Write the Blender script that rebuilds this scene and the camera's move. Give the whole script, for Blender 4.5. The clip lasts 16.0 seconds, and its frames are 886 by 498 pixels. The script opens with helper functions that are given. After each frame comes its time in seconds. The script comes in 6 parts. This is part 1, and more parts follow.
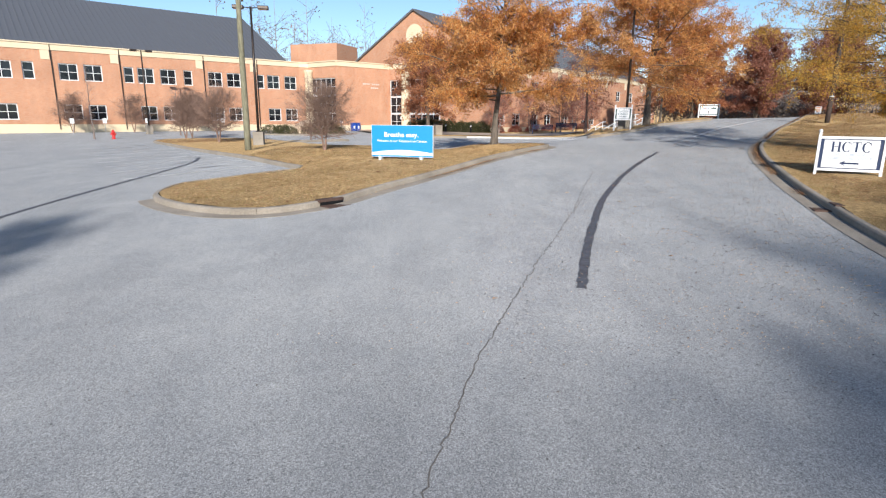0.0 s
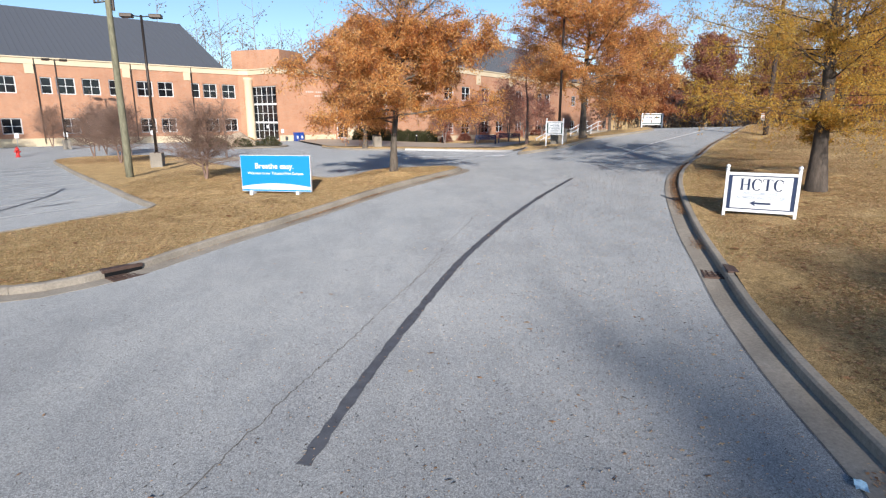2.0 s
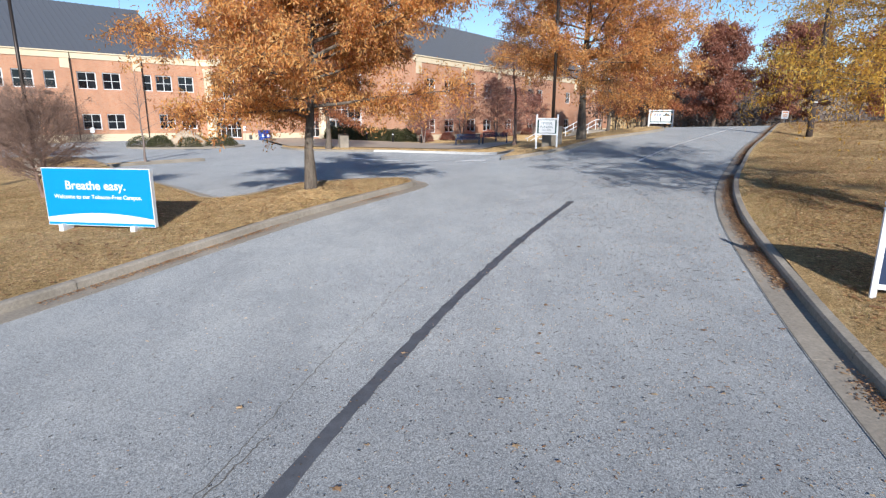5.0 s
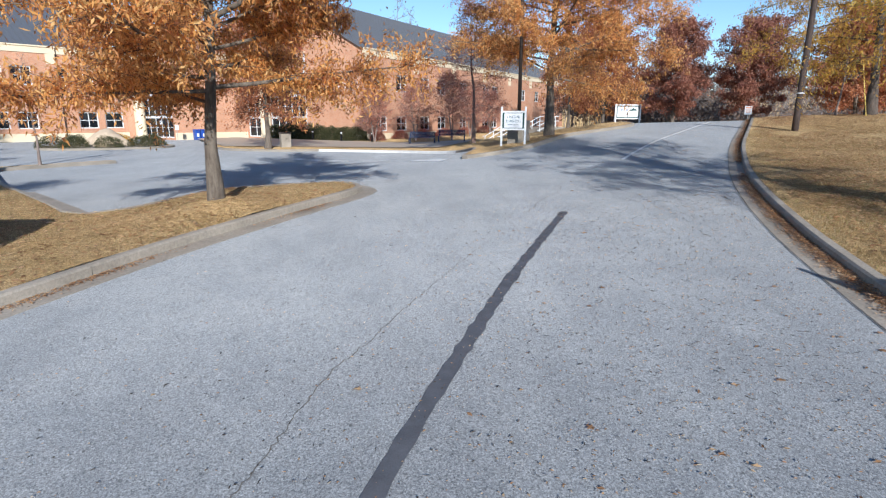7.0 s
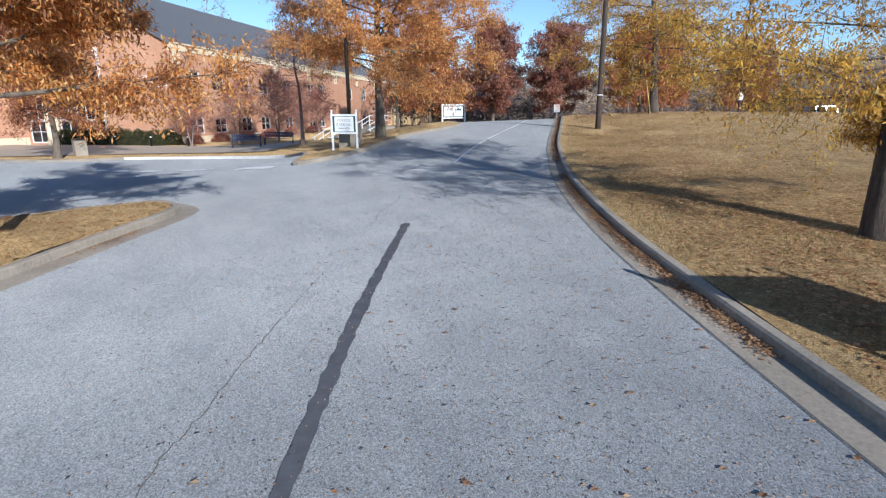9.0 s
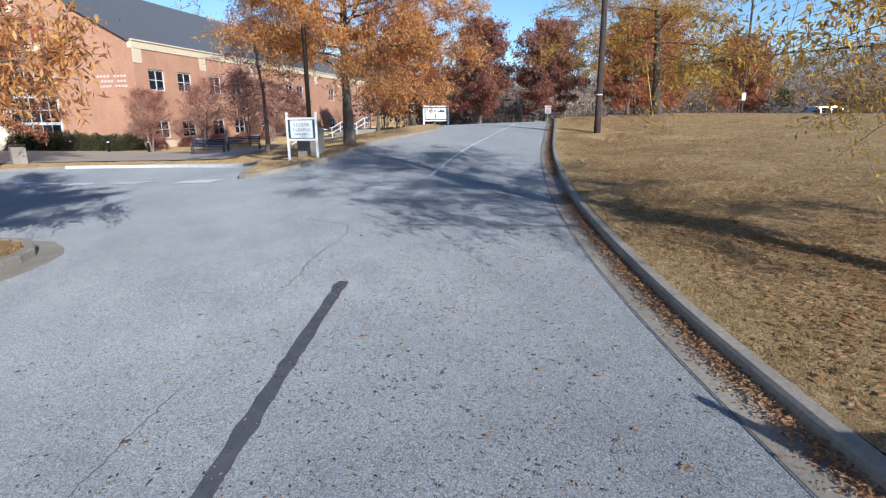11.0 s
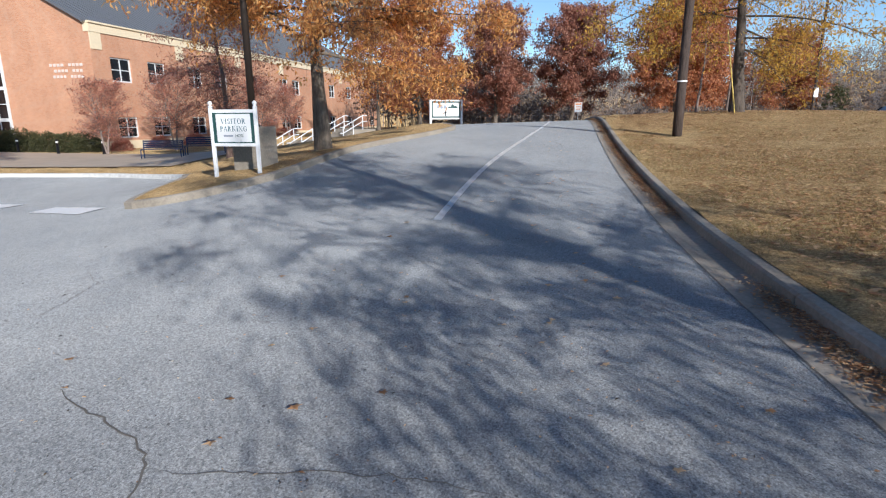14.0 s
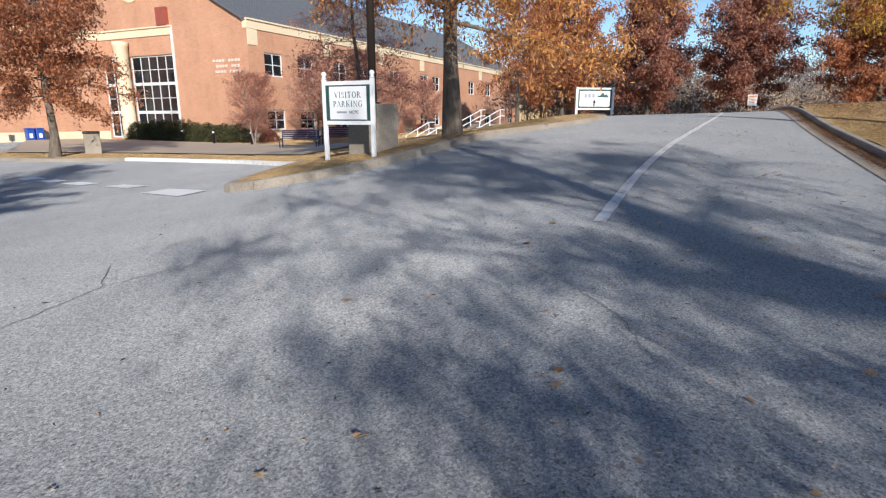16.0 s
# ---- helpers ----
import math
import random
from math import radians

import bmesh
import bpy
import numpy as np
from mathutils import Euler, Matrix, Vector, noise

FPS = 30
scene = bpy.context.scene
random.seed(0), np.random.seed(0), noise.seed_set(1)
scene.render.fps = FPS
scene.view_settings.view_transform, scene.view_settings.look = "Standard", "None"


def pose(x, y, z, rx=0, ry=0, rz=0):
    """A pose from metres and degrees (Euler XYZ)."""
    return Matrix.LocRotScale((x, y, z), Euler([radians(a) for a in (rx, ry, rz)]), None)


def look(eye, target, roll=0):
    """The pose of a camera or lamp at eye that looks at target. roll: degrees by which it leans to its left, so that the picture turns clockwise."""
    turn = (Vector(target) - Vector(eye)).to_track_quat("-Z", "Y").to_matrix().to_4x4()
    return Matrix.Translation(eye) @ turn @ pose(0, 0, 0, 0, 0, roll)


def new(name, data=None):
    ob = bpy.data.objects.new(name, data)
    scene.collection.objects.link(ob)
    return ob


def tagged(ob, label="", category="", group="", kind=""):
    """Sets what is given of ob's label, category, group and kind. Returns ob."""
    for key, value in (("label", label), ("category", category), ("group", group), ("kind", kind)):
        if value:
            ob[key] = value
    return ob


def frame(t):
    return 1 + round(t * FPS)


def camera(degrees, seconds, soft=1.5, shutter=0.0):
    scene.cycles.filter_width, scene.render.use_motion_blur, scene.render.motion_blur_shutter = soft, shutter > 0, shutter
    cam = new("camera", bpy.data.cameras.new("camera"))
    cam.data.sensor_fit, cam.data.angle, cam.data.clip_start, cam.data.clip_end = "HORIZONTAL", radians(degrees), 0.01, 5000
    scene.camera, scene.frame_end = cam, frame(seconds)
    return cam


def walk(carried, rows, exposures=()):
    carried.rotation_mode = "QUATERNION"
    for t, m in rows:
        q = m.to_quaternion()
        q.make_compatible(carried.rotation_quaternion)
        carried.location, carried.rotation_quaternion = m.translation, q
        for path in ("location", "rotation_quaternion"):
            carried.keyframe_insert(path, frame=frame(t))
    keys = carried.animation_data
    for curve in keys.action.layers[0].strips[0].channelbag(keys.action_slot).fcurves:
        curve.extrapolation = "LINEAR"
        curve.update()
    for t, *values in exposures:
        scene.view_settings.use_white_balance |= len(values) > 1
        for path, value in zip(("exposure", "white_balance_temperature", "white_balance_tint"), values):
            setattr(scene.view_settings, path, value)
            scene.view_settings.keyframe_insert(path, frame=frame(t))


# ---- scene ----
cam = camera(77.0, 16.0, 1.25)
PATH = [
    (0, (0.249, -1.557, 2.531), (0.221, 0.39, 2.073), 0.6),
    (0.5, (1.317, -0.994, 2.578), (1.333, 0.954, 2.121), 0.5),
    (1, (2.209, -0.305, 2.995), (2.271, 1.642, 2.539), 0.3),
    (1.5, (2.808, 0.463, 3.333), (2.876, 2.411, 2.882), 0.1),
    (2, (3.219, 1.247, 3.384), (3.287, 3.194, 2.932), 0.0),
    (2.5, (3.566, 2.262, 3.427), (3.64, 4.209, 2.974), -0.1),
    (3, (3.838, 3.292, 3.441), (3.916, 5.238, 2.988), -0.1),
    (3.5, (4.093, 4.45, 3.449), (4.171, 6.397, 2.997), -0.1),
    (3.7, (4.215, 4.93, 3.44), (4.291, 6.878, 2.99), -0.1),
    (5.8, (5.095, 9.99, 3.13), (5.204, 11.934, 2.668), 0.3),
    (6, (5.113, 10.369, 3.09), (5.228, 12.312, 2.632), 0.2),
    (6.5, (5.113, 11.151, 3.0), (5.276, 13.093, 2.548), -0.1),
    (7, (5.084, 11.753, 2.994), (5.336, 13.683, 2.537), 0.1),
    (7.5, (5.055, 12.061, 3.062), (5.508, 13.953, 2.602), 0.0),
    (8, (5.017, 12.176, 3.145), (5.677, 14.006, 2.681), -0.3),
    (8.5, (5.005, 12.183, 3.21), (5.762, 13.974, 2.743), -0.3),
    (9, (5.124, 12.239, 3.249), (5.925, 14.01, 2.779), -0.6),
    (9.5, (5.399, 12.463, 3.292), (6.22, 14.225, 2.821), -0.5),
    (9.7, (5.584, 12.695, 3.306), (6.41, 14.454, 2.834), -0.7),
    (11.8, (7.821, 16.849, 3.287), (8.672, 18.599, 2.825), -0.5),
    (12, (8.0, 17.176, 3.332), (8.862, 18.92, 2.866), -0.5),
    (12.5, (8.479, 18.227, 3.364), (9.35, 19.965, 2.897), -0.3),
    (13, (9.054, 19.403, 3.332), (9.923, 21.143, 2.865), -0.4),
    (13.5, (9.535, 20.604, 3.243), (10.396, 22.348, 2.777), -0.4),
    (14, (10.025, 21.943, 3.13), (10.836, 23.711, 2.665), -0.4),
    (14.5, (10.474, 23.102, 2.812), (11.12, 24.938, 2.351), -0.2),
    (15, (10.677, 23.731, 2.457), (11.118, 25.626, 1.995), 0.1),
    (15.5, (10.745, 24.093, 2.335), (11.123, 26.002, 1.873), 0.1),
    (16, (10.772, 24.26, 2.652), (11.142, 26.171, 2.191), -0.0),
]
walk(cam, [(t, look(eye, target, roll)) for t, eye, target, roll in PATH],
     [(0.0, 0.42, 6750, 10), (3.5, 0.42, 6600, 10), (6.5, 0.45, 6200, 8), (12.5, 0.39, 6000, 8), (14.5, 0.40, 6500, 9), (16.0, 0.40, 6700, 10)])

# ---- world, sun ----
SUN_AZ, SUN_EL = radians(-3.7), radians(20.0)
world = bpy.data.worlds.new("world")
scene.world = world
world.use_nodes = True
wn = world.node_tree.nodes
sky = wn.new("ShaderNodeTexSky")
sky.sky_type = "NISHITA"
sky.sun_disc = False
sky.sun_elevation = SUN_EL
sky.sun_rotation = radians(180) + SUN_AZ
sky.altitude = 1200.0
sky.air_density, sky.dust_density, sky.ozone_density = 1.0, 0.0, 3.5
wn["Background"].inputs["Strength"].default_value = 0.125
world.node_tree.links.new(sky.outputs[0], wn["Background"].inputs["Color"])
sun = new("sun", bpy.data.lights.new("sun", "SUN"))
sun.data.energy, sun.data.angle, sun.data.color = 5.0, radians(0.53), (1.0, 0.94, 0.87)
way = Vector((math.sin(SUN_AZ) * math.cos(SUN_EL), math.cos(SUN_AZ) * math.cos(SUN_EL), -math.sin(SUN_EL)))
sun.matrix_world = look((-10, -60, 40), Vector((-10, -60, 40)) + way)
scene.view_settings.exposure = 0.5

# ---- materials ----
def hexa(r, g, b):
    return (r, g, b, 1.0)


def material(name, build, rough=0.8, metal=0.0, spec=0.5, matt=0.0):
    """A node material; build(nodes, link, bsdf) adds the pattern."""
    mat = bpy.data.materials.new(name)
    mat.use_nodes = True
    nodes, links = mat.node_tree.nodes, mat.node_tree.links
    bsdf = nodes["Principled BSDF"]
    bsdf.inputs["Roughness"].default_value = rough
    bsdf.inputs["Metallic"].default_value = metal
    bsdf.inputs["Specular IOR Level"].default_value = spec
    bsdf.inputs["Diffuse Roughness"].default_value = matt
    build(nodes, links.new, bsdf)
    return mat


def add(nodes, kind, **values):
    node = nodes.new(kind)
    for key, value in values.items():
        node.inputs[key].default_value = value
    return node


def coords(nodes, link, scale=(1, 1, 1), kind="Object"):
    tc = nodes.new("ShaderNodeTexCoord")
    mp = add(nodes, "ShaderNodeMapping", Scale=scale)
    link(tc.outputs[kind], mp.inputs["Vector"])
    return mp.outputs["Vector"]


def ramp(nodes, link, src, *stops):
    node = nodes.new("ShaderNodeValToRGB")
    els = node.color_ramp.elements
    while len(els) < len(stops):
        els.new(0.5)
    for el, (p, c) in zip(els, stops):
        el.position, el.color = p, (*c, 1) if len(c) == 3 else c
    link(src, node.inputs["Fac"])
    return node.outputs["Color"]


def noise_at(nodes, link, vec, scale, detail=4.0, rough=0.6):
    n = add(nodes, "ShaderNodeTexNoise", Scale=scale, Detail=detail, Roughness=rough)
    link(vec, n.inputs["Vector"])
    return n.outputs["Fac"]


def mix(nodes, link, fac, a, b, mode="MIX"):
    m = nodes.new("ShaderNodeMix")
    m.data_type, m.blend_type = "RGBA", mode
    for value, slot in ((fac, 0), (a, 6), (b, 7)):
        if isinstance(value, (int, float)):
            m.inputs[slot].default_value = value
        elif isinstance(value, tuple):
            m.inputs[slot].default_value = (*value, 1) if len(value) == 3 else value
        else:
            link(value, m.inputs[slot])
    return m.outputs[2]


def bump(nodes, link, bsdf, height, strength=0.3, distance=0.01):
    b = add(nodes, "ShaderNodeBump", Strength=strength, Distance=distance)
    link(height, b.inputs["Height"])
    link(b.outputs["Normal"], bsdf.inputs["Normal"])


def plain(name, colour, rough=0.6, metal=0.0, vary=0.15, scale=3.0, relief=0.1):
    def build(nodes, link, bsdf):
        vec = coords(nodes, link)
        big = noise_at(nodes, link, vec, scale)
        fine = noise_at(nodes, link, vec, scale * 14)
        dark = tuple(c * (1 - vary) for c in colour)
        lite = tuple(min(1.0, c * (1 + vary)) for c in colour)
        c1 = ramp(nodes, link, big, (0.3, dark), (0.7, lite))
        c2 = mix(nodes, link, 0.35, c1, ramp(nodes, link, fine, (0.35, dark), (0.65, lite)))
        link(c2, bsdf.inputs["Base Color"])
        bump(nodes, link, bsdf, fine, relief, 0.01)
    return material(name, build, rough, metal)


def asphalt_build(nodes, link, bsdf):
    vec = coords(nodes, link)
    big = noise_at(nodes, link, vec, 0.12, 3)
    mid = noise_at(nodes, link, vec, 1.1, 6, 0.7)
    vor = add(nodes, "ShaderNodeTexVoronoi", Scale=95.0)
    link(vec, vor.inputs["Vector"])
    small = add(nodes, "ShaderNodeTexVoronoi", Scale=190.0)
    link(vec, small.inputs["Vector"])
    fine = noise_at(nodes, link, vec, 60, 3, 0.75)
    coarse = noise_at(nodes, link, vec, 34, 3, 0.8)
    base = ramp(nodes, link, big, (0.3, (0.212, 0.228, 0.248)), (0.7, (0.259, 0.274, 0.292)))
    base = mix(nodes, link, 0.5, base, ramp(nodes, link, mid, (0.3, (0.184, 0.198, 0.216)), (0.7, (0.283, 0.295, 0.305))))
    # aggregate: pale and dark stones of two sizes
    stone = ramp(nodes, link, vor.outputs["Color"], (0.10, (0.20, 0.20, 0.21)), (0.5, (0.5, 0.5, 0.5)), (0.90, (0.86, 0.85, 0.83)))
    base = mix(nodes, link, 0.55, base, stone, "OVERLAY")
    grit = ramp(nodes, link, small.outputs["Color"], (0.15, (0.24, 0.24, 0.24)), (0.85, (0.78, 0.78, 0.77)))
    base = mix(nodes, link, 0.45, base, grit, "OVERLAY")
    pits = ramp(nodes, link, fine, (0.36, (0.22, 0.22, 0.23)), (0.47, (1, 1, 1)))
    base = mix(nodes, link, 0.6, base, pits, "MULTIPLY")
    holes = ramp(nodes, link, coarse, (0.31, (0.26, 0.26, 0.27)), (0.40, (1, 1, 1)))
    base = mix(nodes, link, 0.75, base, holes, "MULTIPLY")
    # scattered dark flecks, stretched along the lane
    fleck = add(nodes, "ShaderNodeTexVoronoi", Scale=7.0)
    link(coords(nodes, link, (1.0, 0.62, 1.0)), fleck.inputs["Vector"])
    spot = ramp(nodes, link, fleck.outputs["Distance"], (0.055, (0.22, 0.21, 0.21)), (0.085, (1, 1, 1)))
    some = ramp(nodes, link, noise_at(nodes, link, vec, 2.3, 3), (0.42, (0, 0, 0)), (0.56, (1, 1, 1)))
    base = mix(nodes, link, some, base, mix(nodes, link, 0.8, base, spot, "MULTIPLY"))
    # wide worn and oily patches
    wear = ramp(nodes, link, noise_at(nodes, link, coords(nodes, link, (0.9, 0.3, 1)), 0.55, 5, 0.7), (0.36, (0.82, 0.82, 0.83)), (0.58, (1, 1, 1)))
    base = mix(nodes, link, 0.8, base, wear, "MULTIPLY")
    link(base, bsdf.inputs["Base Color"])
    bump(nodes, link, bsdf, fine, 0.55, 0.012)


def grass_build(nodes, link, bsdf):
    vec = coords(nodes, link)
    big = noise_at(nodes, link, vec, 0.25, 4)
    mid = noise_at(nodes, link, vec, 2.2, 5, 0.7)
    fine = noise_at(nodes, link, coords(nodes, link, (1, 1, 0.3)), 38, 4, 0.75)
    patch = noise_at(nodes, link, vec, 0.9, 5, 0.65)
    clump = noise_at(nodes, link, vec, 9.0, 4, 0.7)
    c = ramp(nodes, link, big, (0.3, (0.41, 0.275, 0.135)), (0.5, (0.51, 0.355, 0.185)), (0.72, (0.38, 0.275, 0.125)))
    c = mix(nodes, link, 0.45, c, ramp(nodes, link, patch, (0.32, (0.27, 0.205, 0.08)), (0.5, (0.50, 0.35, 0.17)), (0.66, (0.60, 0.45, 0.25))))
    c = mix(nodes, link, 0.45, c, ramp(nodes, link, mid, (0.3, (0.27, 0.18, 0.08)), (0.52, (0.48, 0.335, 0.16)), (0.72, (0.64, 0.49, 0.28))))
    c = mix(nodes, link, 0.6, c, ramp(nodes, link, clump, (0.35, (0.28, 0.28, 0.28)), (0.65, (0.70, 0.70, 0.70))), "OVERLAY")
    c = mix(nodes, link, 0.9, c, ramp(nodes, link, fine, (0.3, (0.16, 0.16, 0.16)), (0.7, (0.84, 0.84, 0.84))), "OVERLAY")
    c = mix(nodes, link, 1.0, c, (0.93, 0.92, 0.94), "MULTIPLY")
    link(c, bsdf.inputs["Base Color"])
    bump(nodes, link, bsdf, fine, 1.0, 0.06)


def concrete_build(nodes, link, bsdf):
    vec = coords(nodes, link)
    big = noise_at(nodes, link, vec, 0.9, 4)
    fine = noise_at(nodes, link, vec, 22, 4, 0.7)
    c = ramp(nodes, link, big, (0.3, (0.225, 0.20, 0.168)), (0.7, (0.335, 0.30, 0.255)))
    c = mix(nodes, link, 0.5, c, ramp(nodes, link, fine, (0.3, (0.3, 0.3, 0.3)), (0.7, (0.7, 0.7, 0.7))), "OVERLAY")
    link(c, bsdf.inputs["Base Color"])
    bump(nodes, link, bsdf, fine, 0.5, 0.01)


def brick_build(nodes, link, bsdf):
    vec = coords(nodes, link, (1, 1, 1), "UV")
    b = add(nodes, "ShaderNodeTexBrick", Scale=1.0)
    b.inputs["Color1"].default_value = hexa(0.45, 0.215, 0.128)
    b.inputs["Color2"].default_value = hexa(0.53, 0.28, 0.17)
    b.inputs["Mortar"].default_value = hexa(0.48, 0.365, 0.285)
    b.inputs["Mortar Size"].default_value = 0.006
    b.inputs["Brick Width"].default_value = 0.203
    b.inputs["Row Height"].default_value = 0.068
    link(vec, b.inputs["Vector"])
    big = noise_at(nodes, link, vec, 0.35, 5)
    c = mix(nodes, link, 0.45, b.outputs["Color"], ramp(nodes, link, big, (0.3, (0.38, 0.36, 0.36)), (0.7, (0.62, 0.62, 0.62))), "OVERLAY")
    streak = noise_at(nodes, link, coords(nodes, link, (1.2, 0.12, 1), "UV"), 1.5, 4)
    c = mix(nodes, link, 0.25, c, ramp(nodes, link, streak, (0.35, (0.7, 0.68, 0.66)), (0.6, (1, 1, 1))), "MULTIPLY")
    link(c, bsdf.inputs["Base Color"])


def roof_build(nodes, link, bsdf):
    vec = coords(nodes, link, (1, 1, 1), "UV")
    n = noise_at(nodes, link, vec, 0.5, 4)
    c = ramp(nodes, link, n, (0.3, (0.135, 0.142, 0.158)), (0.7, (0.185, 0.193, 0.207)))
    link(c, bsdf.inputs["Base Color"])


def leaf_build(*stops):
    def build(nodes, link, bsdf):
        geo = nodes.new("ShaderNodeNewGeometry")
        clump = noise_at(nodes, link, coords(nodes, link), 0.9, 3, 0.6)
        tone = add(nodes, "ShaderNodeMapRange")
        tone.inputs["From Min"].default_value, tone.inputs["From Max"].default_value = 0.3, 0.7
        tone.inputs["To Min"].default_value, tone.inputs["To Max"].default_value = -0.28, 0.28
        link(clump, tone.inputs["Value"])
        total = nodes.new("ShaderNodeMath")
        total.use_clamp = True
        link(geo.outputs["Random Per Island"], total.inputs[0])
        link(tone.outputs["Result"], total.inputs[1])
        c = ramp(nodes, link, total.outputs[0], *stops)
        link(c, bsdf.inputs["Base Color"])
        out = nodes["Material Output"]
        tr = nodes.new("ShaderNodeBsdfTranslucent")
        link(c, tr.inputs["Color"])
        sh = add(nodes, "ShaderNodeMixShader", Fac=0.54)
        link(bsdf.outputs[0], sh.inputs[1])
        link(tr.outputs[0], sh.inputs[2])
        link(sh.outputs[0], out.inputs["Surface"])
    return build


def bark_build(dark, lite):
    def build(nodes, link, bsdf):
        vec = coords(nodes, link, (1, 1, 0.25))
        n = noise_at(nodes, link, vec, 9, 6, 0.75)
        big = noise_at(nodes, link, vec, 1.2, 3)
        c = ramp(nodes, link, n, (0.35, dark), (0.65, lite))
        c = mix(nodes, link, 0.3, c, ramp(nodes, link, big, (0.3, (0.6, 0.6, 0.6)), (0.7, (1, 1, 1))), "MULTIPLY")
        link(c, bsdf.inputs["Base Color"])
        bump(nodes, link, bsdf, n, 0.9, 0.04)
    return build


def glass_build(nodes, link, bsdf):
    vec = coords(nodes, link)
    n = noise_at(nodes, link, vec, 0.7, 2)
    c = ramp(nodes, link, n, (0.35, (0.006, 0.007, 0.009)), (0.65, (0.02, 0.024, 0.03)))
    link(c, bsdf.inputs["Base Color"])


ASPHALT = material("asphalt", asphalt_build, 0.85, 0, 0.35, 0.85)
GRASS = material("dry_grass", grass_build, 0.95, 0, 0.1, 0.85)
CONCRETE = material("concrete", concrete_build, 0.9, 0, 0.3, 0.15)
BRICK = material("brick", brick_build, 0.9, 0, 0.2)
ROOFING = material("metal_roofing", roof_build, 0.45, 0.3)
GLASS = material("window_glass", glass_build, 0.06, 0, 0.4)
PAVING = plain("buff_paving", (0.46, 0.375, 0.29), 0.9, 0, 0.15, 0.8, 0.2)
PALESTONE = plain("pale_letter_metal", (0.60, 0.53, 0.49), 0.6, 0, 0.08)
CREAM = plain("cream_stone", (0.66, 0.56, 0.40), 0.8, 0, 0.10, 0.5)
WHITE = plain("white_paint", (0.68, 0.70, 0.73), 0.45, 0, 0.04, 2.0, 0.05)
WINFRAME = plain("window_frame_paint", (0.62, 0.64, 0.66), 0.5, 0, 0.06)
NAVY = plain("navy_paint", (0.008, 0.024, 0.075), 0.5, 0, 0.1)
GREENPAINT = plain("dark_green_paint", (0.015, 0.06, 0.06), 0.5, 0, 0.1)
BANNER = plain("blue_banner", (0.0, 0.24, 0.62), 0.4, 0, 0.05, 1.0, 0.02)
BANNER_LIGHT = plain("light_blue_banner", (0.10, 0.45, 0.75), 0.4, 0, 0.05, 1.0, 0.02)
BLACK = plain("black_metal", (0.012, 0.012, 0.013), 0.4, 0.3)
BRONZE = plain("dark_bronze_metal", (0.045, 0.035, 0.03), 0.45, 0.5)
TAR = plain("tar_seal", (0.098, 0.102, 0.115), 0.7, 0, 0.3, 6.0, 0.4)
ROADPAINT = plain("worn_road_paint", (0.62, 0.62, 0.61), 0.8, 0, 0.3, 7.0, 0.3)
DULLRED = plain("dull_red_paint", (0.27, 0.065, 0.045), 0.7)
DASHPAINT = plain("white_road_paint", (0.84, 0.84, 0.83), 0.8, 0, 0.06, 6.0, 0.05)
REDPAINT = plain("red_paint", (0.55, 0.03, 0.03), 0.45)
BLUEPLASTIC = plain("blue_plastic", (0.01, 0.06, 0.32), 0.45)
RUST = plain("rusted_iron", (0.10, 0.062, 0.05), 0.8, 0.3, 0.35, 9.0, 0.5)
ROCK = plain("pale_rock", (0.50, 0.40, 0.29), 0.9, 0, 0.2, 2.0, 0.6)
POLEWOOD = material("green_grey_pole_wood", bark_build((0.13, 0.125, 0.085), (0.27, 0.26, 0.18)), 0.9)
DARKPOLE = material("dark_pole_wood", bark_build((0.035, 0.025, 0.022), (0.085, 0.06, 0.05)), 0.9)
BARK = material("oak_bark", bark_build((0.075, 0.06, 0.048), (0.19, 0.16, 0.13)), 0.95)
# bark colour lightened to put distance haze into the far woods
WOODBARK = material("hazed_woods_bark", bark_build((0.14, 0.118, 0.112), (0.30, 0.26, 0.245)), 0.95)
TWIGBARK = material("red_brown_twig_bark", bark_build((0.15, 0.095, 0.075), (0.33, 0.22, 0.175)), 0.95)
DARKBARK = material("dark_oak_bark", bark_build((0.04, 0.032, 0.027), (0.125, 0.10, 0.083)), 0.95)
GREYBARK = material("grey_bark", bark_build((0.13, 0.10, 0.09), (0.28, 0.225, 0.20)), 0.95)
LEAF_ORANGE = material("orange_leaves", leaf_build((0.0, (0.36, 0.165, 0.08)), (0.35, (0.64, 0.29, 0.10)), (0.7, (0.80, 0.41, 0.125)), (1.0, (0.84, 0.54, 0.23))), 0.6)
LEAF_YELLOW = material("yellow_leaves", leaf_build((0.0, (0.36, 0.19, 0.06)), (0.4, (0.62, 0.34, 0.055)), (0.8, (0.80, 0.50, 0.09)), (1.0, (0.52, 0.41, 0.12))), 0.6)
LEAF_RUST = material("rust_leaves", leaf_build((0.0, (0.26, 0.09, 0.05)), (0.5, (0.48, 0.185, 0.085)), (1.0, (0.66, 0.32, 0.16))), 0.6)
LEAF_RED = material("red_leaves", leaf_build((0.0, (0.34, 0.11, 0.08)), (0.5, (0.56, 0.23, 0.16)), (1.0, (0.70, 0.38, 0.27))), 0.6)
LEAF_GREEN = material("shrub_leaves", leaf_build((0.0, (0.05, 0.06, 0.028)), (0.6, (0.11, 0.12, 0.055)), (1.0, (0.20, 0.18, 0.085))), 0.6)
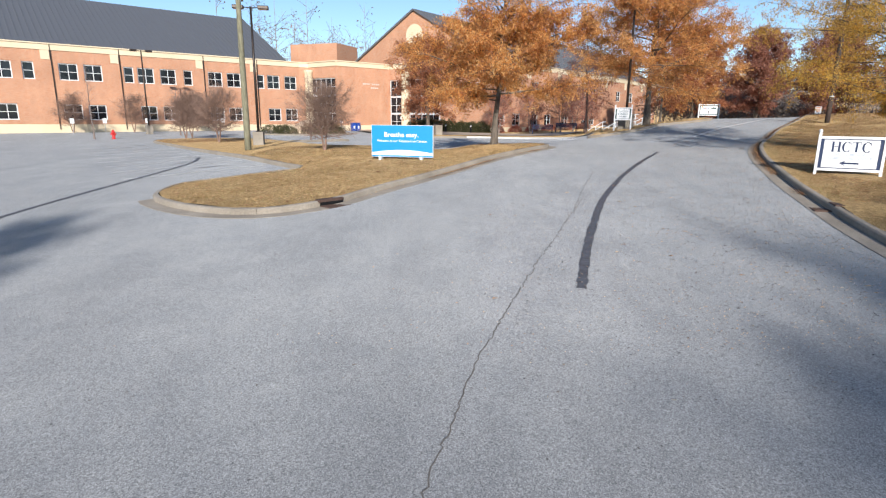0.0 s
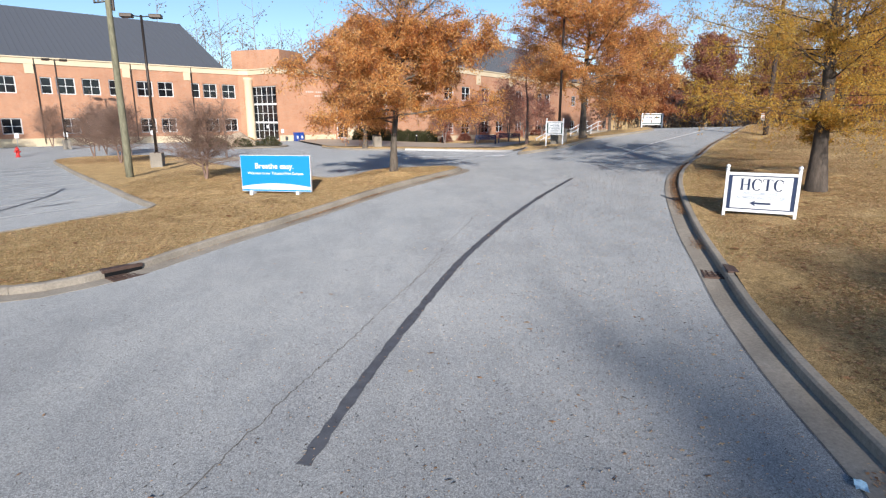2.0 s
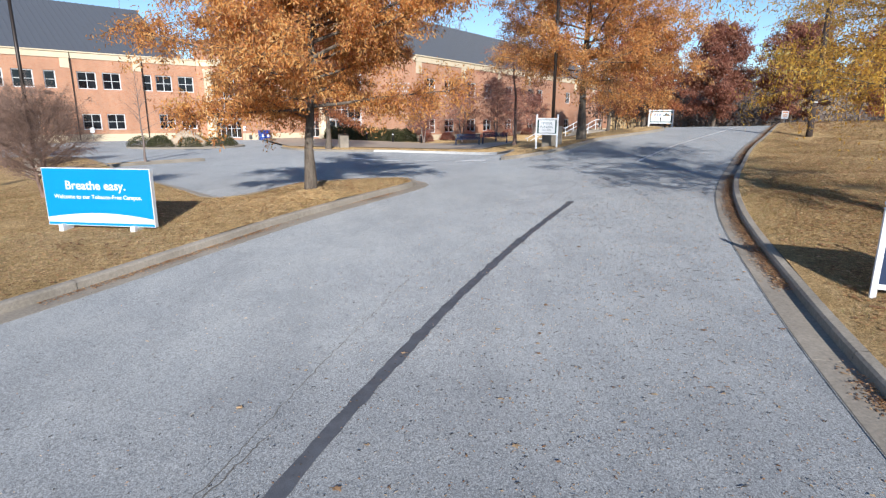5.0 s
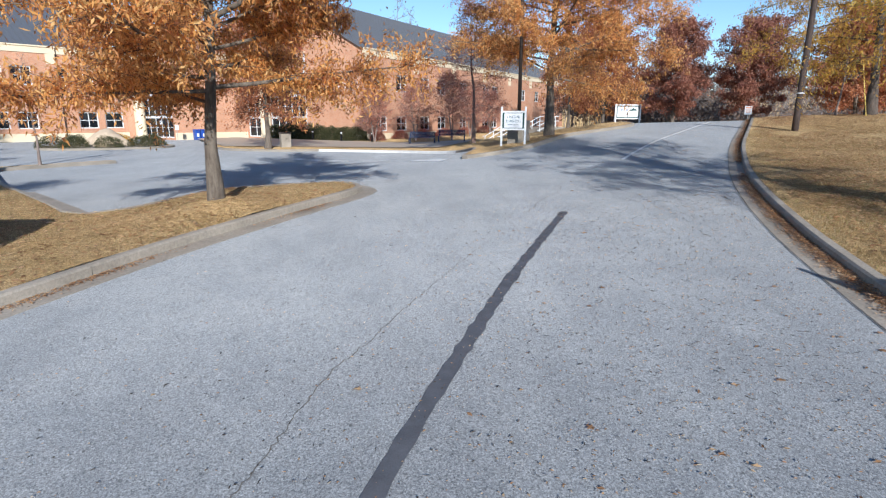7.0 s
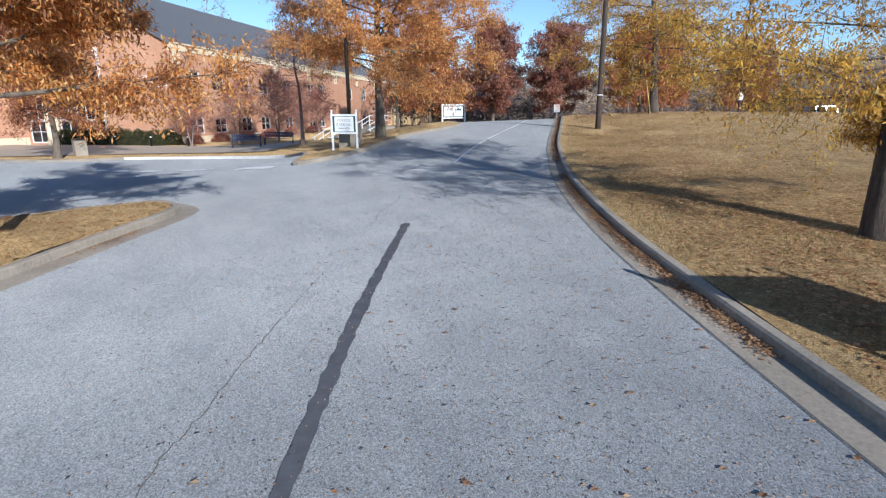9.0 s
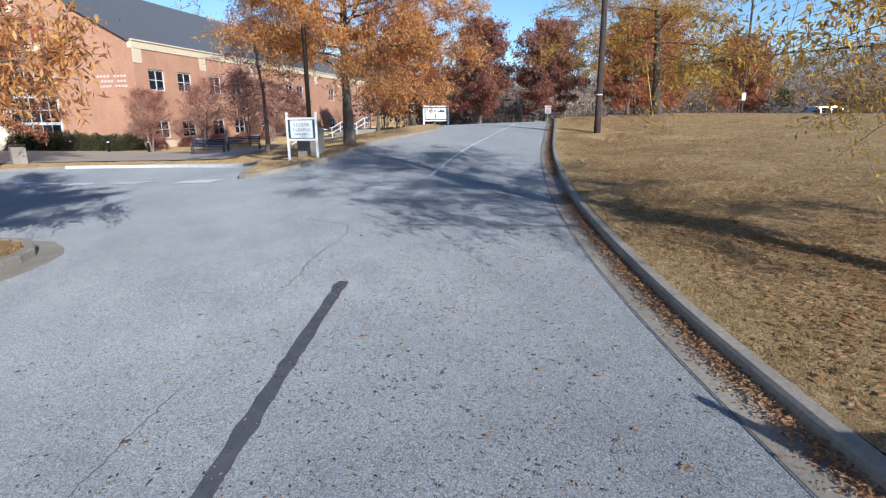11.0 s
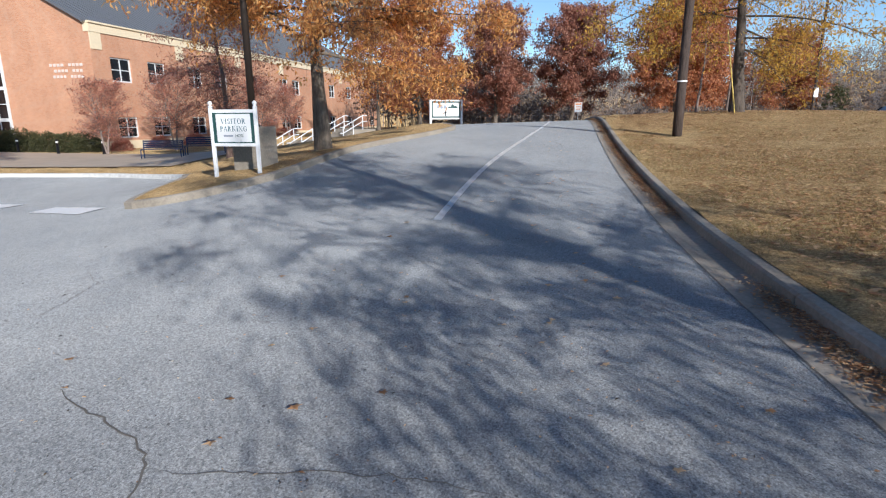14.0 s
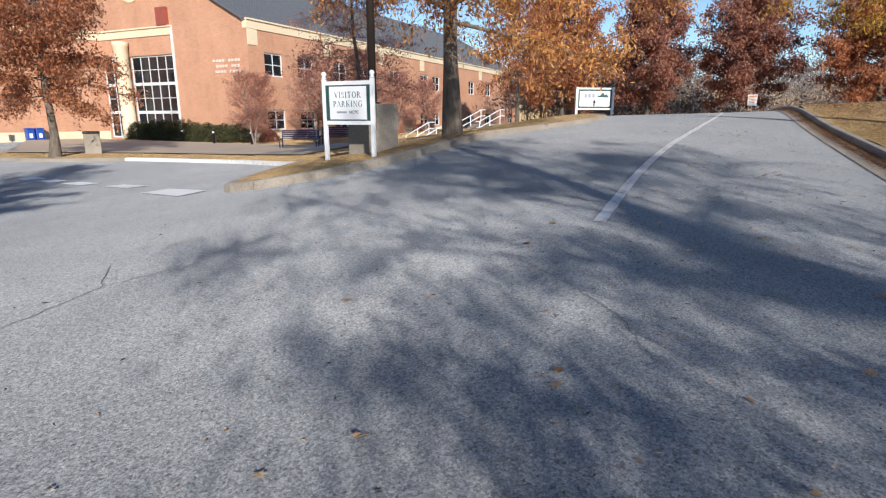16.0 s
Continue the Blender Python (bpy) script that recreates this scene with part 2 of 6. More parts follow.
LEAF_MAROON = material("maroon_leaves", leaf_build((0.0, (0.20, 0.08, 0.062)), (0.5, (0.38, 0.16, 0.11)), (1.0, (0.55, 0.29, 0.20))), 0.6)
LEAF_DRY = material("fallen_leaves", leaf_build((0.0, (0.26, 0.14, 0.075)), (0.45, (0.52, 0.29, 0.15)), (1.0, (0.78, 0.56, 0.34))), 0.8)
TWIGLITTER = material("twig_litter", leaf_build((0.0, (0.035, 0.03, 0.027)), (0.7, (0.11, 0.085, 0.065)), (0.9, (0.34, 0.26, 0.18)), (1.0, (0.55, 0.47, 0.36))), 0.9)
# leaf colours paled as well, so the hillside's haze is in the colour
LEAF_WOODS = material("hazed_woods_leaves", leaf_build((0.0, (0.15, 0.115, 0.095)), (0.5, (0.25, 0.175, 0.13)), (1.0, (0.36, 0.23, 0.15))), 0.8)
GRASS_BLADE = material("grass_blade", leaf_build((0.0, (0.24, 0.16, 0.065)), (0.5, (0.44, 0.32, 0.15)), (0.9, (0.62, 0.50, 0.29)), (1.0, (0.26, 0.26, 0.08))), 0.9)

# ---- the lie of the land: spot levels, smoothly joined ----
SPOT = np.array([
    (2, 6, .25), (-2.4, 12.1, .42), (4.9, 15.3, .85), (8.7, 11.1, .62), (8.8, 22, 1.23), (8.8, 34.6, 1.3), (13.2, 29, 1.74), (16, 27.3, 1.6),
    (12.5, 20.8, 1.4), (-5.4, 19.6, .62), (-10.2, 27.5, .67), (2, 24, 1.15), (-5.6, 24.1, .9), (-30, 49.5, .4), (10.7, 35.3, 1.75), (13.8, 38.5, 2.1),
    (21.3, 47.3, 2.68), (23.8, 34.9, 2.3), (11, 15, .95), (2, 50, .75), (10.3, 43.6, 1.05), (5.6, 61.8, .7), (3, 75, .7), (-20, 75, .7), (-45, 55, .5),
    (0, -3, -.4), (12, 0, .05), (-15, 0, -.5), (40, 30, 2.9), (35, 10, 1.9), (32, 56, 2.5), (-12, 45, .7), (16, 62, 1.0), (24, 44, 2.72), (27, 49, 2.72), (20.3, 38, 2.45), (31, 39.5, 3.12), (36, 31, 3.0), (45, 38, 2.5), (36, 48, 2.6), (38, 58, 2.2)], float)


def kern(a, b):
    d = np.hypot(a[:, None, 0] - b[None, :, 0], a[:, None, 1] - b[None, :, 1]) / 10
    return d * d * np.log(d + 1e-9)


_n = len(SPOT)
_A = np.zeros((_n + 3, _n + 3))
_A[:_n, :_n] = kern(SPOT, SPOT) + .05 * np.eye(_n)
_A[:_n, _n] = _A[_n, :_n] = 1
_A[:_n, _n + 1:] = SPOT[:, :2] / 10
_A[_n + 1:, :_n] = SPOT[:, :2].T / 10
_W = np.linalg.solve(_A, np.r_[SPOT[:, 2], 0, 0, 0])


def levels(x, y):
    x, y = np.asarray(x, float), np.asarray(y, float)
    q = np.stack([np.clip(np.ravel(x), -50, 45), np.clip(np.ravel(y), -15, 80)], -1)
    z = (kern(q, SPOT) @ _W[:_n] + _W[_n] + q / 10 @ _W[_n + 1:]).reshape(x.shape)
    return z - np.clip((x - 43) * 0.05, 0, 0.3) * np.clip((62 - y) / 12, 0, 1)


def level(x, y):
    return float(levels(np.array([x]), np.array([y]))[0])


# ---- mesh helpers ----
def empty(name, x, y, z, rz=0.0, label="", category="", group="", kind=""):
    ob = new(name)
    ob.empty_display_size = 0.2
    ob.matrix_world = pose(x, y, z, 0, 0, rz)
    return tagged(ob, label, category, group, kind)


def mesh_ob(name, me, mat, parent=None, label="", smooth=False):
    ob = new(name, me)
    if mat:
        me.materials.append(mat)
    me.polygons.foreach_set("use_smooth", [smooth] * len(me.polygons))
    if parent:
        ob.parent = parent
    if label:
        ob["label"] = label
    return ob


def part(name, bm, mat, parent=None, label="", smooth=False):
    me = bpy.data.meshes.new(name)
    bm.to_mesh(me)
    bm.free()
    return mesh_ob(name, me, mat, parent, label, smooth)


def arrays(name, verts, faces, mat, parent=None, label="", smooth=False):
    """A mesh from numpy arrays; faces all have the same number of corners."""
    me = bpy.data.meshes.new(name)
    verts, faces = np.asarray(verts, np.float32), np.asarray(faces, np.int32)
    me.vertices.add(len(verts))
    me.vertices.foreach_set("co", verts.ravel())
    me.loops.add(faces.size)
    me.loops.foreach_set("vertex_index", faces.ravel())
    me.polygons.add(len(faces))
    me.polygons.foreach_set("loop_start", np.arange(len(faces), dtype=np.int32) * faces.shape[1])
    me.update(calc_edges=True)
    me.validate()
    return mesh_ob(name, me, mat, parent, label, smooth)


def box(bm, cx, cy, cz, sx, sy, sz, rz=0.0, bevel=0.0, m=None):
    """A box by its centre and sizes, turned about z, with rounded edges."""
    r = bmesh.ops.create_cube(bm, size=1.0, matrix=(m or Matrix()) @ pose(cx, cy, cz, 0, 0, rz) @ Matrix.Diagonal((sx, sy, sz, 1)))
    if bevel:
        edges = list({e for v in r["verts"] for e in v.link_edges})
        bmesh.ops.bevel(bm, geom=edges, offset=bevel, segments=2, affect="EDGES", profile=0.5)
    return bm


def tube(bm, points, radii, sides=8, cap=True):
    """A round bar along points, with a radius at each."""
    pts = [Vector(p) for p in points]
    rings = []
    for i, p in enumerate(pts):
        d = (pts[min(i + 1, len(pts) - 1)] - pts[max(i - 1, 0)]).normalized()
        a = d.orthogonal().normalized() if abs(d.z) < 0.95 else Vector((1, 0, 0))
        a = (a - d * a.dot(d)).normalized()
        if rings:
            a = (last - d * last.dot(d)).normalized()
        last = a
        b = d.cross(a)
        r = radii[i] if isinstance(radii, (list, tuple)) else radii
        rings.append([bm.verts.new(p + r * (math.cos(2 * math.pi * k / sides) * a + math.sin(2 * math.pi * k / sides) * b)) for k in range(sides)])
    for r0, r1 in zip(rings, rings[1:]):
        for k in range(sides):
            bm.faces.new((r0[k], r0[(k + 1) % sides], r1[(k + 1) % sides], r1[k]))
    if cap:
        bm.faces.new(rings[0][::-1])
        bm.faces.new(rings[-1])
    return bm


def lathe(bm, profile, sides=12, at=(0, 0, 0)):
    """A turned shape from (radius, height) pairs."""
    rings = [[bm.verts.new((at[0] + r * math.cos(2 * math.pi * k / sides), at[1] + r * math.sin(2 * math.pi * k / sides), at[2] + z)) for k in range(sides)] for r, z in profile]
    for r0, r1 in zip(rings, rings[1:]):
        for k in range(sides):
            bm.faces.new((r0[k], r0[(k + 1) % sides], r1[(k + 1) % sides], r1[k]))
    bm.faces.new(rings[0][::-1])
    bm.faces.new(rings[-1])
    return bm


def words(text, size, mat, parent, x, z, y=-0.002, align="CENTER", name="lettering", stretch=1.0, spacing=1.0, bold=0.018):
    """Letters standing on a board's face: x along it, z up."""
    cu = bpy.data.curves.new(name, "FONT")
    cu.body, cu.size, cu.align_x, cu.align_y, cu.extrude = text, size, align, "CENTER", 0.0015
    cu.resolution_u, cu.space_character, cu.offset = 3, spacing, bold * size
    tmp = new("tmp", cu)
    dg = bpy.context.evaluated_depsgraph_get()
    me = bpy.data.meshes.new_from_object(tmp.evaluated_get(dg))
    bpy.data.objects.remove(tmp)
    me.transform(Matrix.Translation((x, y, z)) @ pose(0, 0, 0, 90, 0, 0) @ Matrix.Diagonal((stretch, 1, 1, 1)))
    me.materials.clear()
    return mesh_ob(name, me, mat, parent)


SERIF = dict(
    H=(0.86, [("stem", 0.17), ("stem", 0.69), ("bar", 0.2, 0.68, 0.5)]),
    C=(0.82, [("arc", 0.44, 0.5, 0.41, 0.52, 48, 312), ("box", 0.71, 0.76, 0.66, 0.93)]),
    T=(0.78, [("stem", 0.39), ("bar", 0.02, 0.76, 0.97), ("box", 0.02, 0.07, 0.76, 0.95), ("box", 0.71, 0.76, 0.76, 0.95)]),
    V=(0.78, [("line", 0.12, 1, 0.40, 0, 0.16), ("line", 0.66, 1, 0.40, 0, 0.06), ("bar", 0.0, 0.26, 0.975), ("bar", 0.55, 0.78, 0.975)]),
    I=(0.40, [("stem", 0.2)]),
    S=(0.62, [("arc", 0.31, 0.745, 0.23, 0.27, 30, 270), ("arc", 0.31, 0.255, 0.23, 0.27, -150, 90), ("box", 0.51, 0.55, 0.72, 0.95), ("box", 0.07, 0.11, 0.05, 0.28)]),
    O=(0.90, [("arc", 0.45, 0.5, 0.42, 0.52, 0, 360)]),
    R=(0.80, [("stem", 0.17), ("arc", 0.26, 0.73, 0.32, 0.27, -90, 90), ("line", 0.36, 0.48, 0.70, 0, 0.16), ("bar", 0.60, 0.82, 0.025)]),
    P=(0.66, [("stem", 0.17), ("arc", 0.26, 0.72, 0.34, 0.28, -90, 90)]),
    A=(0.80, [("line", 0.10, 0, 0.39, 1, 0.06), ("line", 0.68, 0, 0.39, 1, 0.16), ("bar", 0.2, 0.6, 0.33), ("bar", 0.0, 0.22, 0.025), ("bar", 0.54, 0.82, 0.025)]),
    K=(0.82, [("stem", 0.17), ("line", 0.24, 0.42, 0.62, 1, 0.06), ("line", 0.36, 0.56, 0.70, 0, 0.16), ("bar", 0.50, 0.76, 0.975), ("bar", 0.60, 0.84, 0.025)]),
    N=(0.86, [("line", 0.14, 0, 0.14, 1, 0.06), ("line", 0.72, 0, 0.72, 1, 0.06), ("line", 0.13, 1, 0.71, 0, 0.15), ("bar", 0.02, 0.28, 0.025), ("bar", 0.58, 0.84, 0.975), ("bar", 0.0, 0.2, 0.975)]),
    G=(0.88, [("arc", 0.44, 0.5, 0.41, 0.52, 48, 320), ("box", 0.71, 0.76, 0.66, 0.93), ("box", 0.64, 0.78, 0.06, 0.44), ("bar", 0.54, 0.86, 0.44)]))


def serif_words(text, height, mat, parent, x, z, y, gap=0.07):
    """Book lettering with thick and thin strokes, centred at x, z on a board's face."""
    total = sum(SERIF[ch][0] for ch in text) + gap * (len(text) - 1)
    at = -total / 2
    bm = bmesh.new()
    layer = 0

    def face(points):
        nonlocal layer
        layer += 1
        v = [bm.verts.new((x + (at + px) * height, y - 0.00004 * layer, z + (pz - 0.5) * height)) for px, pz in points]
        bm.faces.new(v)

    def slab(x0, x1, z0, z1):
        face([(x0, z0), (x1, z0), (x1, z1), (x0, z1)])

    for ch in text:
        wide, strokes = SERIF[ch]
        for kind, *a in strokes:
            if kind == "stem":
                slab(a[0] - 0.09, a[0] + 0.09, 0, 1)
                slab(a[0] - 0.16, a[0] + 0.16, 0, 0.05)
                slab(a[0] - 0.16, a[0] + 0.16, 0.95, 1)
            elif kind == "bar":
                slab(a[0], a[1], a[2] - 0.027, a[2] + 0.027)
            elif kind == "box":
                slab(*a)
            elif kind == "line":
                x0, z0, x1, z1, w = a
                if z0 > z1:
                    x0, z0, x1, z1 = x1, z1, x0, z0
                face([(x0 - w / 2, z0), (x0 + w / 2, z0), (x1 + w / 2, z1), (x1 - w / 2, z1)])
            else:
                cx, cz, rx, rz, d0, d1 = a
                turns = [radians(d0 + (d1 - d0) * k / 20) for k in range(21)]
                for t0, t1 in zip(turns, turns[1:]):
                    ring = []
                    for t in (t0, t1):
                        thick = 0.06 + 0.13 * abs(math.cos(t)) ** 1.3
                        ring.append(((cx + rx * math.cos(t), cz + rz * math.sin(t)), (cx + (rx - thick) * math.cos(t), cz + (rz - thick * 0.9) * math.sin(t))))
                    face([ring[0][1], ring[0][0], ring[1][0], ring[1][1]])
        at += wide + gap
    return part("lettering", bm, mat, parent)


def bars(parent, mat, rows, y=-0.002, name="lettering"):
    """Unreadable lettering as plain bars: (x, z, width, height)."""
    bm = bmesh.new()
    for x, z, w, h in rows:
        box(bm, x, y, z, w, 0.003, h)
    return part(name, bm, mat, parent)


# ---- ground, road and verges ----
from mathutils.geometry import delaunay_2d_cdt


def spline(points, step=0.5, closed=False):
    """Points at even steps along a smooth line through the given ones."""
    p = np.array(points, float)
    n = len(p)
    out = []
    for i in range(n if closed else n - 1):
        p0, p1, p2, p3 = (p[(i + k) % n] if closed else p[min(max(i + k, 0), n - 1)] for k in (-1, 0, 1, 2))
        m = max(2, int(np.hypot(*(p2 - p1)) / step))
        for t in np.arange(m) / m:
            out.append(0.5 * (2 * p1 + (p2 - p0) * t + (2 * p0 - 5 * p1 + 4 * p2 - p3) * t * t + (3 * p1 - p0 - 3 * p2 + p3) * t ** 3))
    if not closed:
        out.append(p[-1])
    return np.array(out)


def offset(line, d, closed=False):
    """The line moved d to its left."""
    if closed:
        t = np.roll(line, -1, 0) - np.roll(line, 1, 0)
    else:
        t = np.gradient(line, axis=0)
    t /= np.linalg.norm(t, axis=1)[:, None] + 1e-9
    return line + d * np.stack([-t[:, 1], t[:, 0]], -1)


def inside(poly, x, y):
    hit = np.zeros(np.shape(x), bool)
    for (x0, y0), (x1, y1) in zip(poly, np.roll(poly, -1, 0)):
        c = (y0 > y) != (y1 > y)
        hit ^= c & (x < (x1 - x0) * (y - y0) / (y1 - y0 + 1e-12) + x0)
    return hit


ISLAND_OAK = (2.07, 23.15)


def hump(x, y):
    """The low swell of the lawn round the island oak's roots."""
    return 0.2 * np.exp(-((np.asarray(x) - ISLAND_OAK[0]) ** 2 + (np.asarray(y) - ISLAND_OAK[1]) ** 2) / 0.5)


def sheet(name, poly, dz, step, mat, rough=0.0, skirt=0.0, **tags):
    """A piece of ground inside a closed line, lying dz above the levels."""
    poly = np.asarray(poly, float)
    (x0, y0), (x1, y1) = poly.min(0), poly.max(0)
    gx, gy = np.meshgrid(np.arange(x0, x1, step), np.arange(y0, y1, step))
    gx = gx + (np.arange(len(gx)) % 2)[:, None] * step / 2
    ok = inside(poly, gx.ravel(), gy.ravel())
    pts = np.vstack([poly, np.stack([gx.ravel()[ok], gy.ravel()[ok]], -1)])
    n = len(poly)
    vs, _, fs, *_ = delaunay_2d_cdt([Vector(p) for p in pts], [(i, (i + 1) % n) for i in range(n)], [], 1, 1e-4)
    xy = np.array([(v.x, v.y) for v in vs])
    z = levels(xy[:, 0], xy[:, 1]) + dz + hump(xy[:, 0], xy[:, 1])
    if rough:
        z = z + np.array([rough * noise.noise((x * 0.6, y * 0.6, 0)) + 0.4 * rough * noise.noise((x * 2.5, y * 2.5, 3)) for x, y in xy])
    faces = np.array([f[:3] for f in fs])
    a, b, c = (xy[faces[:, k]] for k in range(3))
    under = (b[:, 0] - a[:, 0]) * (c[:, 1] - a[:, 1]) - (b[:, 1] - a[:, 1]) * (c[:, 0] - a[:, 0]) < 0
    faces[under] = faces[under][:, ::-1]
    ob = arrays(name, np.column_stack([xy, z]), faces, mat, smooth=True)
    return tagged(ob, kind="structure", **tags)


def sweep_kerb(name, line, profile, mat, closed=False, section=3.0, step=0.5, label=""):
    """A kerb in cast sections: profile points (left of the line, above the ground), swept along the line."""
    holder = tagged(new(name), label, "kerb", "", "structure")
    per = max(1, int(section / step))
    n = len(line)
    left = [offset(line, d, closed) for d, _ in profile]
    zs = [levels(q[:, 0], q[:, 1]) for q in left]
    stop = n if closed else n - 1
    for s in range(0, stop, per):
        idx = [i % n for i in range(s, min(s + per, stop) + 1)]
        rows = []
        for q, i in enumerate(idx):
            rows.append([(left[k][i][0], left[k][i][1], zs[k][i] + h) for k, (d, h) in enumerate(profile)])
        # a narrow joint between the sections
        rows[-1] = [tuple(np.array(a) + (np.array(b) - np.array(a)) * 0.985) for a, b in zip(rows[-2], rows[-1])]
        v = np.array(rows).reshape(-1, 3)
        m = len(profile)
        f = [(r * m + k, r * m + (k + 1) % m, (r + 1) * m + (k + 1) % m, (r + 1) * m + k) for r in range(len(rows) - 1) for k in range(m)]
        me_f = f + [tuple(range(m))[::-1][:4] if m == 4 else None, tuple((len(rows) - 1) * m + k for k in range(m))[:4] if m == 4 else None]
        arrays(name.rstrip("s") + "_section", v, [q for q in me_f if q], mat, holder)
    return holder


KERB = [(0.0, -0.05), (0.0, 0.125), (0.03, 0.15), (0.135, 0.155), (0.15, 0.135), (0.15, -0.05)]
GUTTER = [(-0.37, 0.009), (0.0, 0.016), (0.0, -0.06), (-0.37, -0.06)]

# the lawn with the blue banner: its kerb, anticlockwise
LAWN_W = spline([(-8.5, 15.6), (-8.2, 13.4), (-6.6, 11.7), (-4.9, 10.85), (-3.6, 10.95), (-2.5, 11.9), (-1.95, 12.85), (-1.3, 14.1), (0.32, 16.8), (2.13, 20.13), (3.3, 22.05), (4.4, 23.88), (5.05, 25.15), (5.1, 26.1),
                 (4.4, 27.2), (2.4, 27.0), (1.0, 26.2), (0.2, 24.4), (-0.35, 23.6), (-1.25, 24.6), (-3.2, 27.15), (-6.3, 31.4), (-12.0, 40.0), (-17.0, 45.5), (-22.5, 46.0), (-23.4, 42.4), (-18.5, 35.4), (-13.9, 29.3), (-10.6, 24.95), (-8.0, 21.6),
                 (-6.3, 19.65), (-5.65, 18.95), (-5.8, 18.6), (-6.6, 17.9), (-7.5, 16.9)], 0.5, True)
LAWN_W = offset(LAWN_W, 0.28, True)
# the lawn with the direction sign, along the road's other side
KERB_E = spline([(7.0, -20), (7.1, -8), (7.3, 2), (7.75, 6.2), (8.3, 8.8), (8.95, 11.0), (10.0, 14.4), (11.8, 19.2), (13.95, 23.3), (17.0, 28.1), (19.4, 31.6), (23.2, 36.7), (27.5, 42.5), (32, 49), (37, 55)], 0.5)
KERB_E = offset(KERB_E, 0.25)
# the verge between road and building
VERGE_N = spline([(22.0, 50.0), (21.0, 44.6), (19.5, 42.4), (15.9, 39.4), (12.3, 34.9), (11.1, 34.0), (10.0, 33.8), (9.0, 34.3), (8.9, 35.0), (9.6, 36.6), (10.0, 39.0), (9.9, 43.2), (8.2, 46.5), (6.0, 48.9), (1.6, 51.6), (-1.5, 52.0), (-5.0, 54.3), (-6.8, 57.5)], 0.5)


def FAR_LEVEL(x, y):
    """The height of the open land, with hills far off."""
    far = min(1.0, max(0.0, (math.hypot(x - 5, y - 40) - 75) / 160))
    front = min(1.0, max(0.0, (y - 0) / 80)) * (1.0 if x > 0 else max(0.55, 1 + x / 120))
    hill = 14 * noise.noise((x * 0.006, y * 0.006, 1.0)) + 12
    knoll = 10.5 * math.exp(-((x - 225) ** 2 + (y - 95) ** 2) / 80.0 ** 2)
    return level(x, y) - 0.45 + knoll + far ** 1.5 * hill * (0.2 + 0.5 * front)


